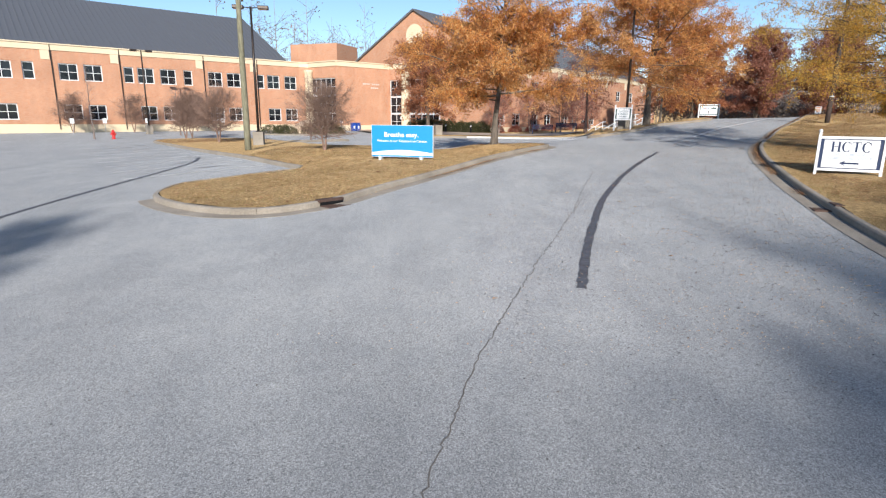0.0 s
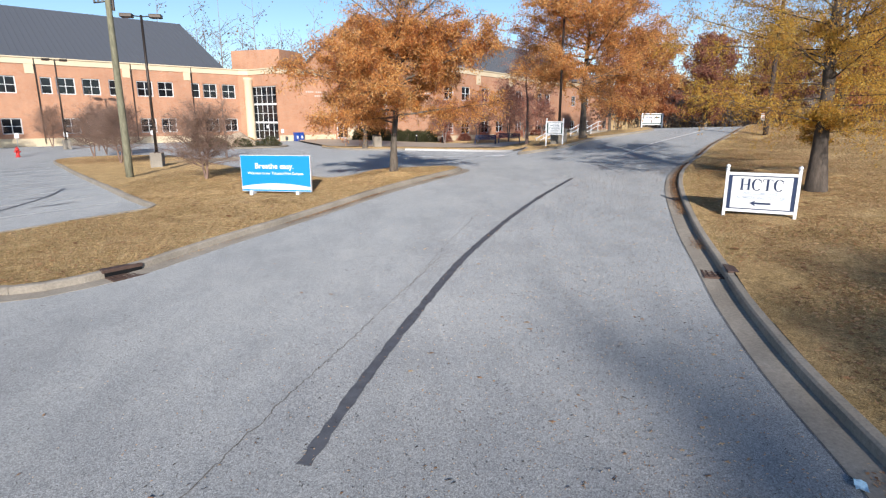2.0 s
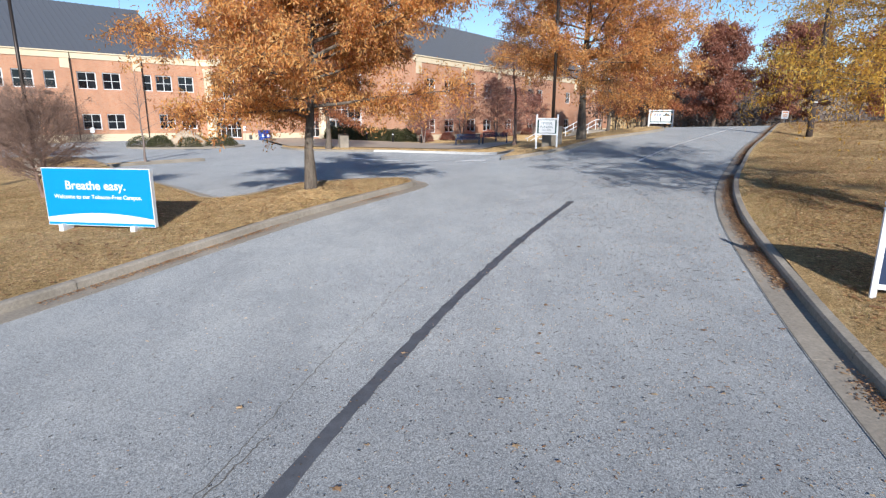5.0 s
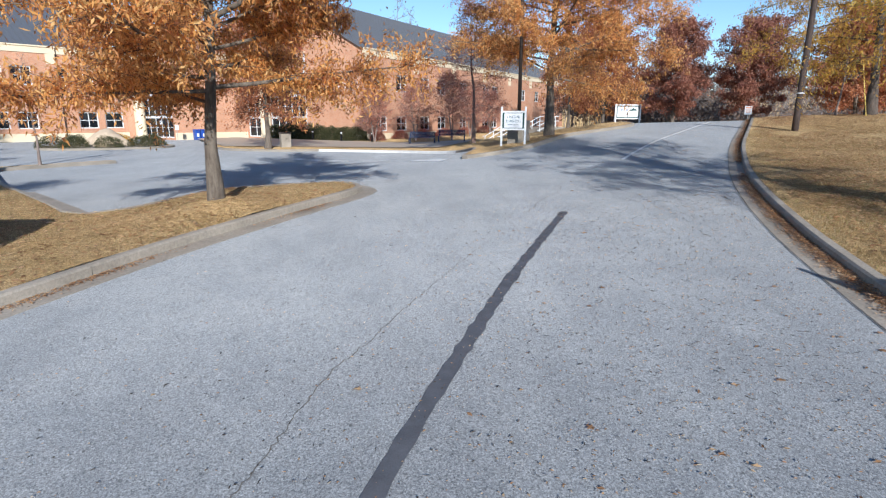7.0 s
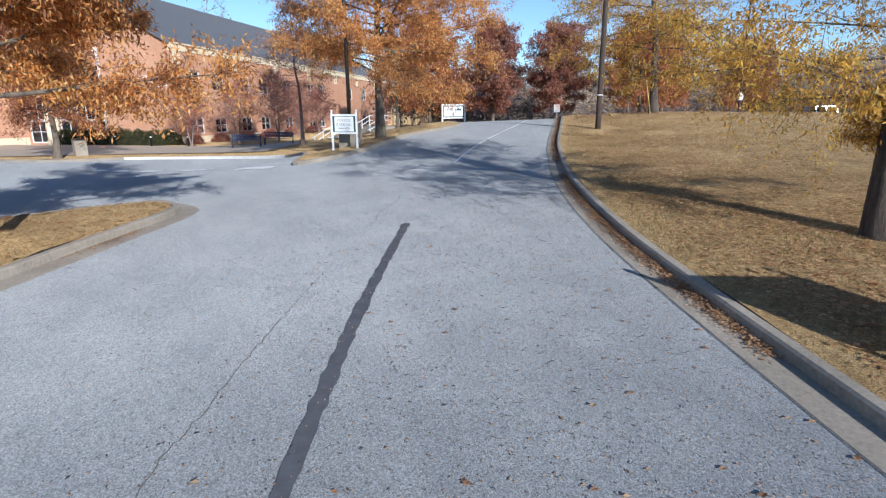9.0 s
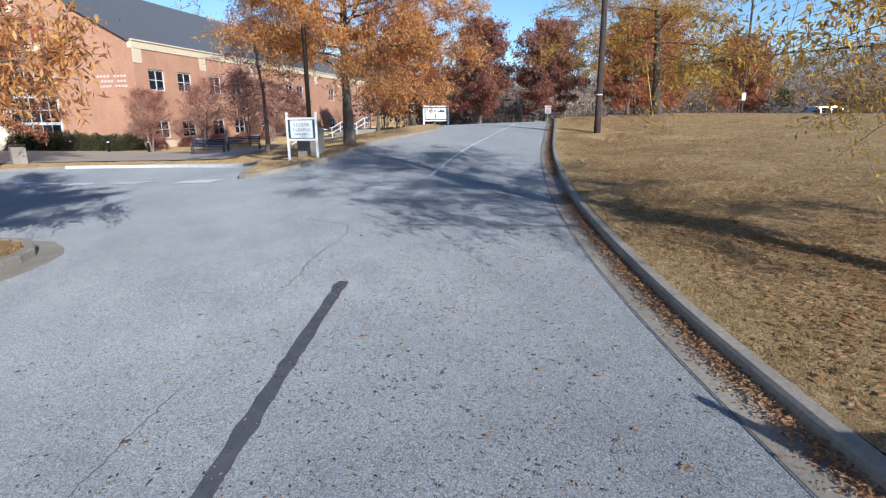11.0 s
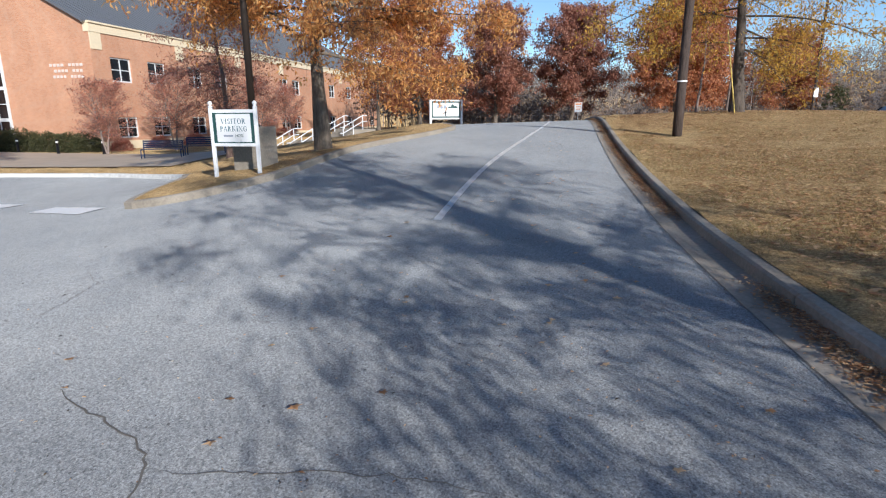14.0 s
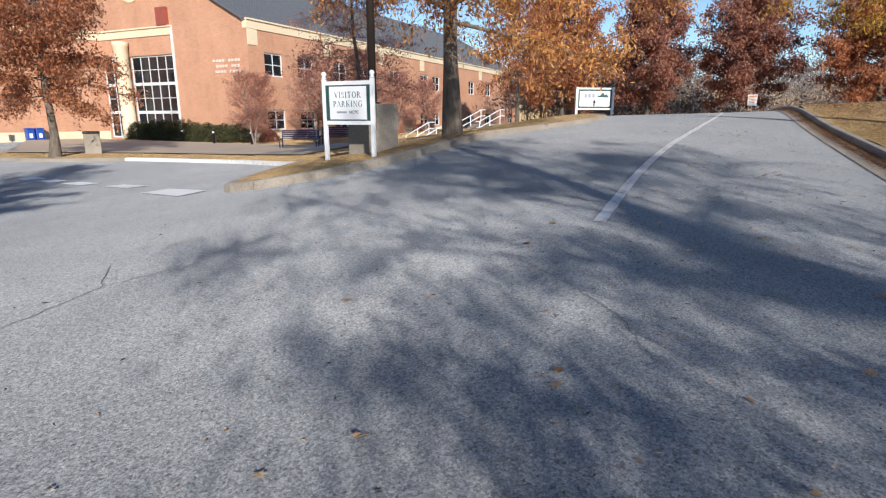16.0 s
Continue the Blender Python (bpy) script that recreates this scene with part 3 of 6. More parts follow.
def lay_ground():
    n = 150
    t = np.linspace(-1, 1, n)
    g = np.sign(t) * (np.abs(t) ** 2.2) * 900
    gx, gy = np.meshgrid(g, g + 30)
    z = np.array([[FAR_LEVEL(x, y) for x, y in zip(a, b)] for a, b in zip(gx, gy)])
    v = np.column_stack([gx.ravel(), gy.ravel(), z.ravel()])
    i = np.arange((n - 1) * n).reshape(n - 1, n)[:, :-1].ravel()
    tagged(arrays("ground", v, np.column_stack([i, i + 1, i + n + 1, i + n]), GRASS, smooth=True), "dry autumn grass land rising to wooded hills", "ground", "", "structure")
    xs = np.concatenate([np.arange(-75, -16, 2.0), np.arange(-16, 28, 0.4), np.arange(28, 62, 2.0)])
    ys = np.concatenate([np.arange(-60, -8, 2.0), np.arange(-8, 56, 0.4), np.arange(56, 102, 2.0)])
    gx, gy = np.meshgrid(xs, ys)
    v = np.column_stack([gx.ravel(), gy.ravel(), levels(gx, gy).ravel()])
    r, c = np.meshgrid(np.arange(len(ys) - 1), np.arange(len(xs) - 1), indexing="ij")
    keep = ~((xs[c] > 18) & (ys[r] > 58))
    i = (r * len(xs) + c)[keep]
    tagged(arrays("road", v, np.column_stack([i, i + 1, i + len(xs) + 1, i + len(xs)]), ASPHALT, smooth=True), "weathered grey asphalt road and car park", "road", "", "structure")
    lawn = offset(LAWN_W, 0.16, True)
    sheet("grass_island", lawn, 0.14, 0.5, GRASS, 0.05, label="brown dormant lawn island with kerb", category="lawn")
    east = np.vstack([offset(KERB_E, -0.142), [(75, 70), (75, -20)]])
    sheet("grass_bank", east, 0.15, 0.8, GRASS, 0.06, label="brown dormant grass bank beside the road", category="lawn")
    north = np.vstack([offset(VERGE_N, -0.16), [(-7.5, 61.0), (-9.0, 74.0), (-6.0, 76.0), (3.5, 69.5), (26.0, 103.0), (48, 103), (40, 74), (30, 60)]])
    sheet("grass_verge", north, 0.14, 0.7, GRASS, 0.05, label="brown grass verge between road and brick building", category="lawn")
    strip = spline([(-13.0, 38.2), (-10.6, 40.5), (-8.3, 42.7), (-7.9, 42.6), (-8.0, 42.2), (-10.0, 39.9), (-12.4, 37.3)], 0.4, True)[::-1]
    sheet("grass_strip", offset(strip, 0.16, True), 0.14, 0.4, GRASS, 0.03, label="narrow brown grass strip in the car park", category="lawn")
    sweep_kerb("kerb_strip", strip, KERB, CONCRETE, True, label="weathered concrete kerb round the grass strip")
    sweep_kerb("kerb_west", LAWN_W, KERB, CONCRETE, True, label="weathered concrete kerb round the lawn island")
    sweep_kerb("kerb_east", KERB_E[::-1], KERB, CONCRETE, label="weathered concrete kerb beside the grass bank")
    k0, k1 = (int(np.argmin(np.hypot(*(VERGE_N - p).T))) for p in ((9.9, 43.2), (1.6, 51.6)))
    sweep_kerb("kerb_north", VERGE_N[:k0 + 1][::-1], KERB, CONCRETE, label="weathered concrete kerb along the verge")
    sweep_kerb("kerb_drive", VERGE_N[k0:k1 + 1][::-1], KERB, ROADPAINT, label="white-painted kerb along the drive")
    sweep_kerb("kerb_plaza", VERGE_N[k1:][::-1], KERB, CONCRETE, label="weathered concrete kerb before the entrance")
    sheet("walkway", [(-6.2, 57.8), (-2.0, 56.6), (2.2, 54.6), (6.5, 51.2), (9.5, 48.0), (12.0, 51.0), (13.2, 55.0), (9.0, 60.5), (5.0, 65.4), (-0.5, 70.2), (-5.5, 74.4), (-9.5, 77.5), (-13.0, 74.5)], 0.185, 0.7, PAVING, label="buff concrete walkway before the entrance", category="pavement")
    sweep_kerb("gutter_east", KERB_E[::-1], GUTTER, CONCRETE, label="concrete gutter strip beside the kerb")
    sweep_kerb("gutter_west", LAWN_W[4:72], GUTTER, CONCRETE, label="concrete gutter strip beside the kerb")


lay_ground()

# ---- the college building ----
FLOOR = 0.9
# eaves line and wall corners in plan
LW0, LW1 = Vector((-66.0, 39.0)), Vector((-20.8, 77.7))
CW1A, CW1B = Vector((-19.6, 78.1)), Vector((-15.1, 74.7))
CW2A, CW2B = Vector((-8.8, 80.0)), Vector((-1.43, 74.5))
CORNER, FAR = Vector((4.85, 69.8)), Vector((43.0, 120.7))


def wall(name, p0, p1, z0, z1, openings, parent, mat, thick=0.35, label=""):
    """A wall from p0 to p1 (its outer face on the right of that way) with rectangular openings (u0, u1, v0, v1)."""
    p0, p1 = Vector(p0), Vector(p1)
    d = (p1 - p0)
    length = d.length
    d.normalize()
    us = sorted({0.0, length, *[round(o[0], 4) for o in openings], *[round(o[1], 4) for o in openings]})
    vs = sorted({z0, z1, *[o[2] for o in openings], *[o[3] for o in openings]})
    inward = Vector((-d.y, d.x))
    verts, faces, uvs = [], [], []

    def solid(iu, iv):
        if not (0 <= iu < len(us) - 1 and 0 <= iv < len(vs) - 1):
            return False
        u, v = (us[iu] + us[iu + 1]) / 2, (vs[iv] + vs[iv + 1]) / 2
        return not any(a < u < b and c < v < e for a, b, c, e in openings)

    def pt(u, w, z):
        q = p0 + d * u + inward * w
        return (q.x, q.y, z)

    def quad(a, b, c, e, uv):
        k = len(verts)
        verts.extend((a, b, c, e))
        faces.append((k, k + 1, k + 2, k + 3))
        uvs.extend(uv)

    for iu in range(len(us) - 1):
        for iv in range(len(vs) - 1):
            if not solid(iu, iv):
                continue
            u0, u1, v0, v1 = us[iu], us[iu + 1], vs[iv], vs[iv + 1]
            quad(pt(u0, 0, v0), pt(u1, 0, v0), pt(u1, 0, v1), pt(u0, 0, v1), ((u0, v0), (u1, v0), (u1, v1), (u0, v1)))
            quad(pt(u1, thick, v0), pt(u0, thick, v0), pt(u0, thick, v1), pt(u1, thick, v1), ((u0, v0), (u1, v0), (u1, v1), (u0, v1)))
            if not solid(iu - 1, iv):
                quad(pt(u0, thick, v0), pt(u0, 0, v0), pt(u0, 0, v1), pt(u0, thick, v1), ((0, v0), (thick, v0), (thick, v1), (0, v1)))
            if not solid(iu + 1, iv):
                quad(pt(u1, 0, v0), pt(u1, thick, v0), pt(u1, thick, v1), pt(u1, 0, v1), ((0, v0), (thick, v0), (thick, v1), (0, v1)))
            if not solid(iu, iv - 1):
                quad(pt(u0, thick, v0), pt(u1, thick, v0), pt(u1, 0, v0), pt(u0, 0, v0), ((u0, 0), (u1, 0), (u1, thick), (u0, thick)))
            if not solid(iu, iv + 1):
                quad(pt(u0, 0, v1), pt(u1, 0, v1), pt(u1, thick, v1), pt(u0, thick, v1), ((u0, 0), (u1, 0), (u1, thick), (u0, thick)))
    ob = arrays(name, verts, faces, mat, parent, label)
    layer = ob.data.uv_layers.new(name="UVMap")
    layer.data.foreach_set("uv", np.array(uvs, np.float32).ravel())
    return ob


def window(parent, p0, p1, o, cols=2, rows=2, bar=0.07, frame=0.10, back=0.16, mat=None, label=""):
    """A glazed window in the opening o of the wall p0 to p1: frame with bars, panes, sill."""
    p0, p1 = Vector(p0), Vector(p1)
    d = (p1 - p0).normalized()
    a = math.atan2(d.y, d.x)
    u0, u1, v0, v1 = o
    q = p0 + d * u0
    m = pose(q.x, q.y, v0, 0, 0, math.degrees(a))
    w, h = u1 - u0, v1 - v0
    bm = bmesh.new()
    y = back
    rings = []
    for yy in (y - 0.045, y + 0.045):
        for k in (0.0, frame):
            rings.append([bm.verts.new(m @ Vector(c)) for c in ((k, yy, k), (w - k, yy, k), (w - k, yy, h - k), (k, yy, h - k))])
    for i in range(4):
        j = (i + 1) % 4
        for a, b in ((0, 1), (1, 3), (3, 2), (2, 0)):
            bm.faces.new((rings[a][i], rings[a][j], rings[b][j], rings[b][i]))
    bmesh.ops.recalc_face_normals(bm, faces=bm.faces)
    win = part("window", bm, mat or WINFRAME, parent, label)
    for i in range(1, cols):
        bm = bmesh.new()
        box(bm, frame + (w - 2 * frame) * i / cols, y, h / 2, bar, 0.07, h - 2 * frame, m=m)
        part("mullion", bm, mat or WINFRAME, win)
    for i in range(1, rows):
        bm = bmesh.new()
        box(bm, w / 2, y, frame + (h - 2 * frame) * i / rows, w - 2 * frame, 0.06, bar * 0.8, m=m)
        part("transom", bm, mat or WINFRAME, win)
    for i in range(cols):
        for j in range(rows):
            cw, ch = (w - 2 * frame) / cols, (h - 2 * frame) / rows
            bm = bmesh.new()
            box(bm, frame + cw * (i + 0.5), y + 0.02, frame + ch * (j + 0.5), cw, 0.012, ch, m=m)
            part("pane", bm, GLASS, win)
    return win


def oriented(bm, p0, p1, u0, u1, w0, w1, z0, z1):
    """A block along the wall p0 to p1: u along it, w inwards (minus: proud of its face)."""
    p0, p1 = Vector(p0), Vector(p1)
    d = (p1 - p0).normalized()
    m = pose(p0.x, p0.y, 0, 0, 0, math.degrees(math.atan2(d.y, d.x)))
    return box(bm, (u0 + u1) / 2, (w0 + w1) / 2, (z0 + z1) / 2, u1 - u0, w1 - w0, z1 - z0, m=m)


def brick_uv(ob):
    """Lays the courses of bricks on upright faces, in metres."""
    me = ob.data
    layer = me.uv_layers.new(name="UVMap")
    for poly in me.polygons:
        n = poly.normal
        side = Vector((-n.y, n.x, 0)).normalized() if abs(n.z) < 0.9 else Vector((1, 0, 0))
        for li in poly.loop_indices:
            co = me.vertices[me.loops[li].vertex_index].co
            layer.data[li].uv = (co.dot(side), co.z if abs(n.z) < 0.9 else co.y)


CORNICE0, CORNICE1 = 9.05, 9.75
LOW, HIGH = (1.9, 3.55), (6.05, 7.8)
LOW_E, HIGH_E = (1.65, 3.2), (5.75, 7.5)


def building():
    house = empty("college_building", -5, 80, FLOOR, 0, "two-storey orange brick college building with cream cornice and grey metal roofs", "building")
    inv = house.matrix_world.inverted()
    before = set(scene.objects)

    # west wing
    length = (LW1 - LW0).length
    opens = []
    # bays between the pilaster caps: two double windows, or single, two doubles, single
    for b0 in (14.8, 30.5, 45.9):
        for a, w in ((b0 + 1.45, 1.75), (b0 + 3.75, 1.75)):
            opens += [(a, a + w, *HIGH), (a, a + w, *LOW)]
        for a, w in ((b0 + 7.6, 1.02), (b0 + 9.0, 1.75), (b0 + 11.4, 1.75), (b0 + 14.0, 1.02)):
            if a + w < length - 0.3:
                opens.append((a, a + w, *HIGH))
                if w > 1.5:
                    opens.append((a, a + w, *LOW))
    wall("wall", LW0, LW1, FLOOR - 0.5, CORNICE0, opens, house, BRICK)
    for o in opens:
        window(house, LW0, LW1, o, 2 if o[1] - o[0] > 1.5 else 1)
    for u in (14.8, 21.2, 30.5, 36.9, 46.0, 52.7):
        bm = bmesh.new()
        oriented(bm, LW0, LW1, u, u + 0.8, -0.06, 0.0, 8.1, CORNICE0)
        part("pilaster_cap", bm, CREAM, house)
        bm = bmesh.new()
        oriented(bm, LW0, LW1, u + 0.85, u + 0.94, -0.12, 0.0, FLOOR, CORNICE1 - 0.1)
        part("downpipe", bm, BRONZE, house)

    # entry bays, facing the drive
    def glazed(p0, p1, cols, bays):
        length = (Vector(p1) - Vector(p0)).length
        o = (0.15, length - 0.15, FLOOR, 7.6)
        wall("wall", p0, p1, FLOOR - 0.5, CORNICE0, [o], house, BRICK)
        for v0, v1, rows in bays:
            window(house, p0, p1, (o[0], o[1], v0, v1), cols, rows, 0.06, 0.12, 0.2)
        return length

    three = ((FLOOR, 3.05, 2), (3.05, 5.35, 2), (5.35, 7.6, 2))
    glazed(CW1A, CW1B, 5, three)
    wall("wall", LW1, CW1A, FLOOR - 0.5, CORNICE0, [], house, BRICK)
    wall("wall", CW1B, CW2A, FLOOR - 0.5, CORNICE0, [], house, BRICK)
    d2 = (CW2B - CW2A).normalized()
    mid2 = CW2A + d2 * 3.6
    glazed(CW2A, mid2, 3, three)
    glazed(mid2, CW2B, 5, three)
    for p in (CW1A + Vector((0.1, -0.5)), mid2 - Vector((0.35, 0.5))):
        bm = bmesh.new()
        lathe(bm, [(0.62, 0), (0.62, 0.5), (0.55, 0.55), (0.55, 7.6), (0.62, 7.7), (0.62, 8.0)], 20, (p.x, p.y, FLOOR - 0.2))
        part("column", bm, CREAM, house, "round cream entrance column", True)

    # gable front and east wing
    wall("wall", CW2B, CORNER, FLOOR - 0.5, CORNICE1 - 0.1, [], house, BRICK)
    length = (FAR - CORNER).length
    opens = []
    for a in (1.65, 5.5, 10.4, 14.4, 20.2, 27.1, 30.2, 41.3, 47.7, 58.2):
        opens += [(a, a + 2.05, *HIGH_E), (a, a + 2.05, *LOW_E)]
    wall("wall", CORNER, FAR, FLOOR - 0.5, CORNICE0, opens, house, BRICK)
    for o in opens:
        window(house, CORNER, FAR, o, 2, 2)
    for u in np.arange(0, length - 1, 9.0):
        bm = bmesh.new()
        oriented(bm, CORNER, FAR, u, u + 1.0, -0.06, 0.0, 7.9, CORNICE0)
        part("pilaster_cap", bm, CREAM, house)
    # cornice bands
    for p0, p1 in ((LW0, LW1), (LW1, CW1A), (CW1A, CW1B), (CW1B, CW2A), (CW2A, CW2B), (CORNER, FAR)):
        ln = (p1 - p0).length
        bm = bmesh.new()
        oriented(bm, p0, p1, -0.05, ln + 0.05, -0.10, 0.36, CORNICE0, CORNICE1 - 0.12)
        oriented(bm, p0, p1, -0.1, ln + 0.1, -0.22, 0.40, CORNICE1 - 0.12, CORNICE1)
        part("cornice", bm, CREAM, house, "cream stone cornice band")
    for p0, p1 in ((CW1B, CW2A), (CW2B, CORNER), (CORNER, FAR), (LW0, LW1)):
        ln = (p1 - p0).length
        bm = bmesh.new()
        oriented(bm, p0, p1, 0.0, ln, -0.05, 0.0, FLOOR - 0.4, FLOOR + 0.55)
        part("plinth", bm, CREAM, house, "cream stone base course")

    # roofs with standing seams
    def roof(a, b, c, e, seam=0.6):
        """A slope: eaves a to b, ridge e to c."""
        a, b, c, e = (Vector(p) for p in (a, b, c, e))
        up = (b - a).cross(e - a).normalized()
        up *= 1 if up.z > 0 else -1
        bm = bmesh.new()
        lo = [bm.verts.new(p - up * 0.15) for p in (a, b, c, e)]
        hi = [bm.verts.new(p) for p in (a, b, c, e)]
        bm.faces.new(hi)
        bm.faces.new(lo[::-1])
        for i in range(4):
            bm.faces.new((lo[i], lo[(i + 1) % 4], hi[(i + 1) % 4], hi[i]))
        slope = part("roof", bm, ROOFING, house, "grey standing-seam metal roof slope")
        bm = bmesh.new()
        m = int((b - a).length / seam)
        for i in range(m + 1):
            p, q = a.lerp(b, i / m), e.lerp(c, i / m)
            side = (b - a).normalized() * 0.025
            v = [bm.verts.new(x) for x in (p - side, p + side, q + side, q - side)]
            w = [bm.verts.new(x + up * 0.05) for x in (p - side, p + side, q + side, q - side)]
            bm.faces.new(w)
            for k in range(4):
                bm.faces.new((v[k], v[(k + 1) % 4], w[(k + 1) % 4], w[k]))
        tagged(part("roof_seams", bm, ROOFING, slope), kind="stuff")
        return slope

    def v3(p, z):
        return Vector((p.x, p.y, z))

    dl = (LW1 - LW0).normalized()
    nl = Vector((-dl.y, dl.x))
    depth, rise = 15.0, 16.9
    e0, e1 = LW0 + nl * 0.5, LW1 - dl * 1.5 + nl * 0.5
    roof(v3(e0, CORNICE1), v3(e1, CORNICE1), v3(e1 + nl * depth, rise), v3(e0 + nl * depth, rise))
    roof(v3(e0 + nl * 2 * depth, CORNICE1), v3(e1 + nl * 2 * depth, CORNICE1), v3(e1 + nl * depth, rise), v3(e0 + nl * depth, rise))
    bm = bmesh.new()
    f = [bm.verts.new(v3(p, z)) for p, z in ((e1 - dl * 0.2, CORNICE0), (e1 - dl * 0.2 + nl * 2 * depth, CORNICE0), (e1 - dl * 0.2 + nl * depth, rise - 0.1))]
    bm.faces.new(f)
    brick_uv(part("gable_wall", bm, BRICK, house))
    dr = (FAR - CORNER).normalized()
    nr = Vector((-dr.y, dr.x))
    half, peak = 12.3, 16.5
    g0, g1 = CORNER - dr * 0.35, FAR
    roof(v3(g0, CORNICE1), v3(g1, CORNICE1), v3(g1 + nr * half, peak), v3(g0 + nr * half, peak))
    roof(v3(g0 + nr * 2 * half, CORNICE1), v3(g1 + nr * 2 * half, CORNICE1), v3(g1 + nr * half, peak), v3(g0 + nr * half, peak))
    # gable triangle with a round window
    bm = bmesh.new()
    a, b, c = v3(CORNER, CORNICE1 - 0.1), v3(CORNER + nr * 2 * half, CORNICE1 - 0.1), v3(CORNER + nr * half, peak - 0.2)
    tri = [(a, b, c), (a + v3(dr, 0) * 0.35, b + v3(dr, 0) * 0.35, c + v3(dr, 0) * 0.35)]
    lo = [bm.verts.new(p) for p in tri[0]]
    hi = [bm.verts.new(p) for p in tri[1]]
    bm.faces.new(lo)
    bm.faces.new(hi[::-1])
    for i in range(3):
        bm.faces.new((lo[i], hi[i], hi[(i + 1) % 3], lo[(i + 1) % 3]))
    lay = bm.loops.layers.uv.new("UVMap")
    for fc in bm.faces:
        for lp in fc.loops:
            lp[lay].uv = ((lp.vert.co.xy - CORNER).dot(nr), lp.vert.co.z)
    part("gable_wall", bm, BRICK, house, "brick gable above the entrance")
    ctr = v3(CORNER + nr * half - dr * 0.05, 13.2)
    face = pose(ctr.x, ctr.y, ctr.z) @ Matrix.Rotation(math.atan2(nr.y, nr.x), 4, "Z") @ pose(0, 0, 0, 90, 0, 0)
    bm = bmesh.new()
    lathe(bm, [(1.45, -0.02), (1.45, 0.12), (1.2, 0.12), (1.2, 0.0)], 32)
    bmesh.ops.transform(bm, matrix=face, verts=bm.verts)
    rw = part("round_window", bm, CREAM, house, "round gable window with grey glass")
    bm = bmesh.new()
    lathe(bm, [(1.2, 0.0), (1.2, 0.04)], 32)
    bmesh.ops.transform(bm, matrix=face, verts=bm.verts)
    part("pane", bm, GLASS, rw)
    # raised lettering, too far to read
    for p0, p1, rows in ((CW2B, CORNER, [(5.6, 6.85, 2.9, 0.24), (5.75, 6.45, 2.5, 0.24), (5.7, 6.05, 2.7, 0.24)]), (CW1B, CW2A, [(5.4, 6.95, 3.0, 0.24), (6.0, 6.45, 1.6, 0.24)])):
        dd = (p1 - p0).normalized()
        m = pose(p0.x, p0.y, 0, 0, 0, math.degrees(math.atan2(dd.y, dd.x)))
        for x, z, w, h in rows:
            n = max(3, int(w / 0.3))
            for k in range(n):
                if k % 5 == 4:
                    continue
                bm = bmesh.new()
                box(bm, x - w / 2 + w * (k + 0.5) / n, -0.03, z, w / n * 0.62, 0.05, h * 0.8, m=m)
                part("letter_bar", bm, PALESTONE, house)
    bm = bmesh.new()
    oriented(bm, CW2A, CW2B, 7.85, 8.95, -0.3, 0.3, CORNICE1, CORNICE1 + 1.35)
    part("roof_cabinet", bm, DULLRED, house, "dull red cabinet on the canopy roof")
    bm = bmesh.new()
    oriented(bm, CW2A, CW2B, 9.12, 9.28, -0.14, -0.02, FLOOR, CORNICE1 - 0.1)
    part("downpipe", bm, WINFRAME, house, "pale downpipe")
    for p0, p1, u in ((CW1A, CW1B, 2.9), (CW2A, CW2B, 2.0)):
        bm = bmesh.new()
        oriented(bm, p0, p1, u, u + 0.5, 0.125, 0.14, 2.3, 2.68)
        part("notice", bm, WHITE, house, "white notice on the glass door")
    # small brick tower behind the parapet
    bm = bmesh.new()
    box(bm, -19.5, 88.0, 10.5, 8.0, 6.0, 5.0, -20)
    brick_uv(part("stair_tower", bm, BRICK, house, "low brick block above the parapet"))
    for ob in set(scene.objects) - before:
        if ob.parent == house:
            ob.matrix_parent_inverse = inv


building()

# ---- trees ----
def tubes_arrays(segs, sides):
    """Tapered prisms from rows p0, p1, r0, r1 as numpy arrays."""
    p0, p1, r0, r1 = segs
    d = p1 - p0
    d /= np.linalg.norm(d, axis=1)[:, None] + 1e-9
    ref = np.where(np.abs(d[:, 2:3]) > 0.9, [[1.0, 0, 0]], [[0, 0, 1.0]])
    a = np.cross(d, ref)
    a /= np.linalg.norm(a, axis=1)[:, None] + 1e-9
    b = np.cross(d, a)
    ang = 2 * np.pi * np.arange(sides) / sides
    ring = np.cos(ang)[None, :, None] * a[:, None] + np.sin(ang)[None, :, None] * b[:, None]
    v = np.concatenate([p0[:, None] + ring * r0[:, None, None], p1[:, None] + ring * r1[:, None, None]], 1)
    n = len(p0)
    k = np.arange(sides)
    f = np.stack([k, (k + 1) % sides, (k + 1) % sides + sides, k + sides], -1)
    faces = (np.arange(n) * 2 * sides)[:, None, None] + f[None]
    return v.reshape(-1, 3), faces.reshape(-1, 4)


def leaf_arrays(rng, at, length, width, droop):
    """A folded diamond for each place."""
    n = len(at)
    az = rng.uniform(0, 2 * np.pi, n)
    el = rng.normal(-droop, 0.5, n)
    d = np.stack([np.cos(az) * np.cos(el), np.sin(az) * np.cos(el), np.sin(el)], -1)
    s = rng.normal(0, 1, (n, 3))
    s -= d * (s * d).sum(1)[:, None]
    s /= np.linalg.norm(s, axis=1)[:, None] + 1e-9
    ln = length * rng.uniform(0.6, 1.25, n)[:, None]
    wd = width * rng.uniform(0.7, 1.2, n)[:, None]
    v = np.stack([at, at + d * ln * 0.45 + s * wd * 0.5, at + d * ln, at + d * ln * 0.45 - s * wd * 0.5], 1)
    return v.reshape(-1, 3), np.arange(4 * n).reshape(-1, 4)


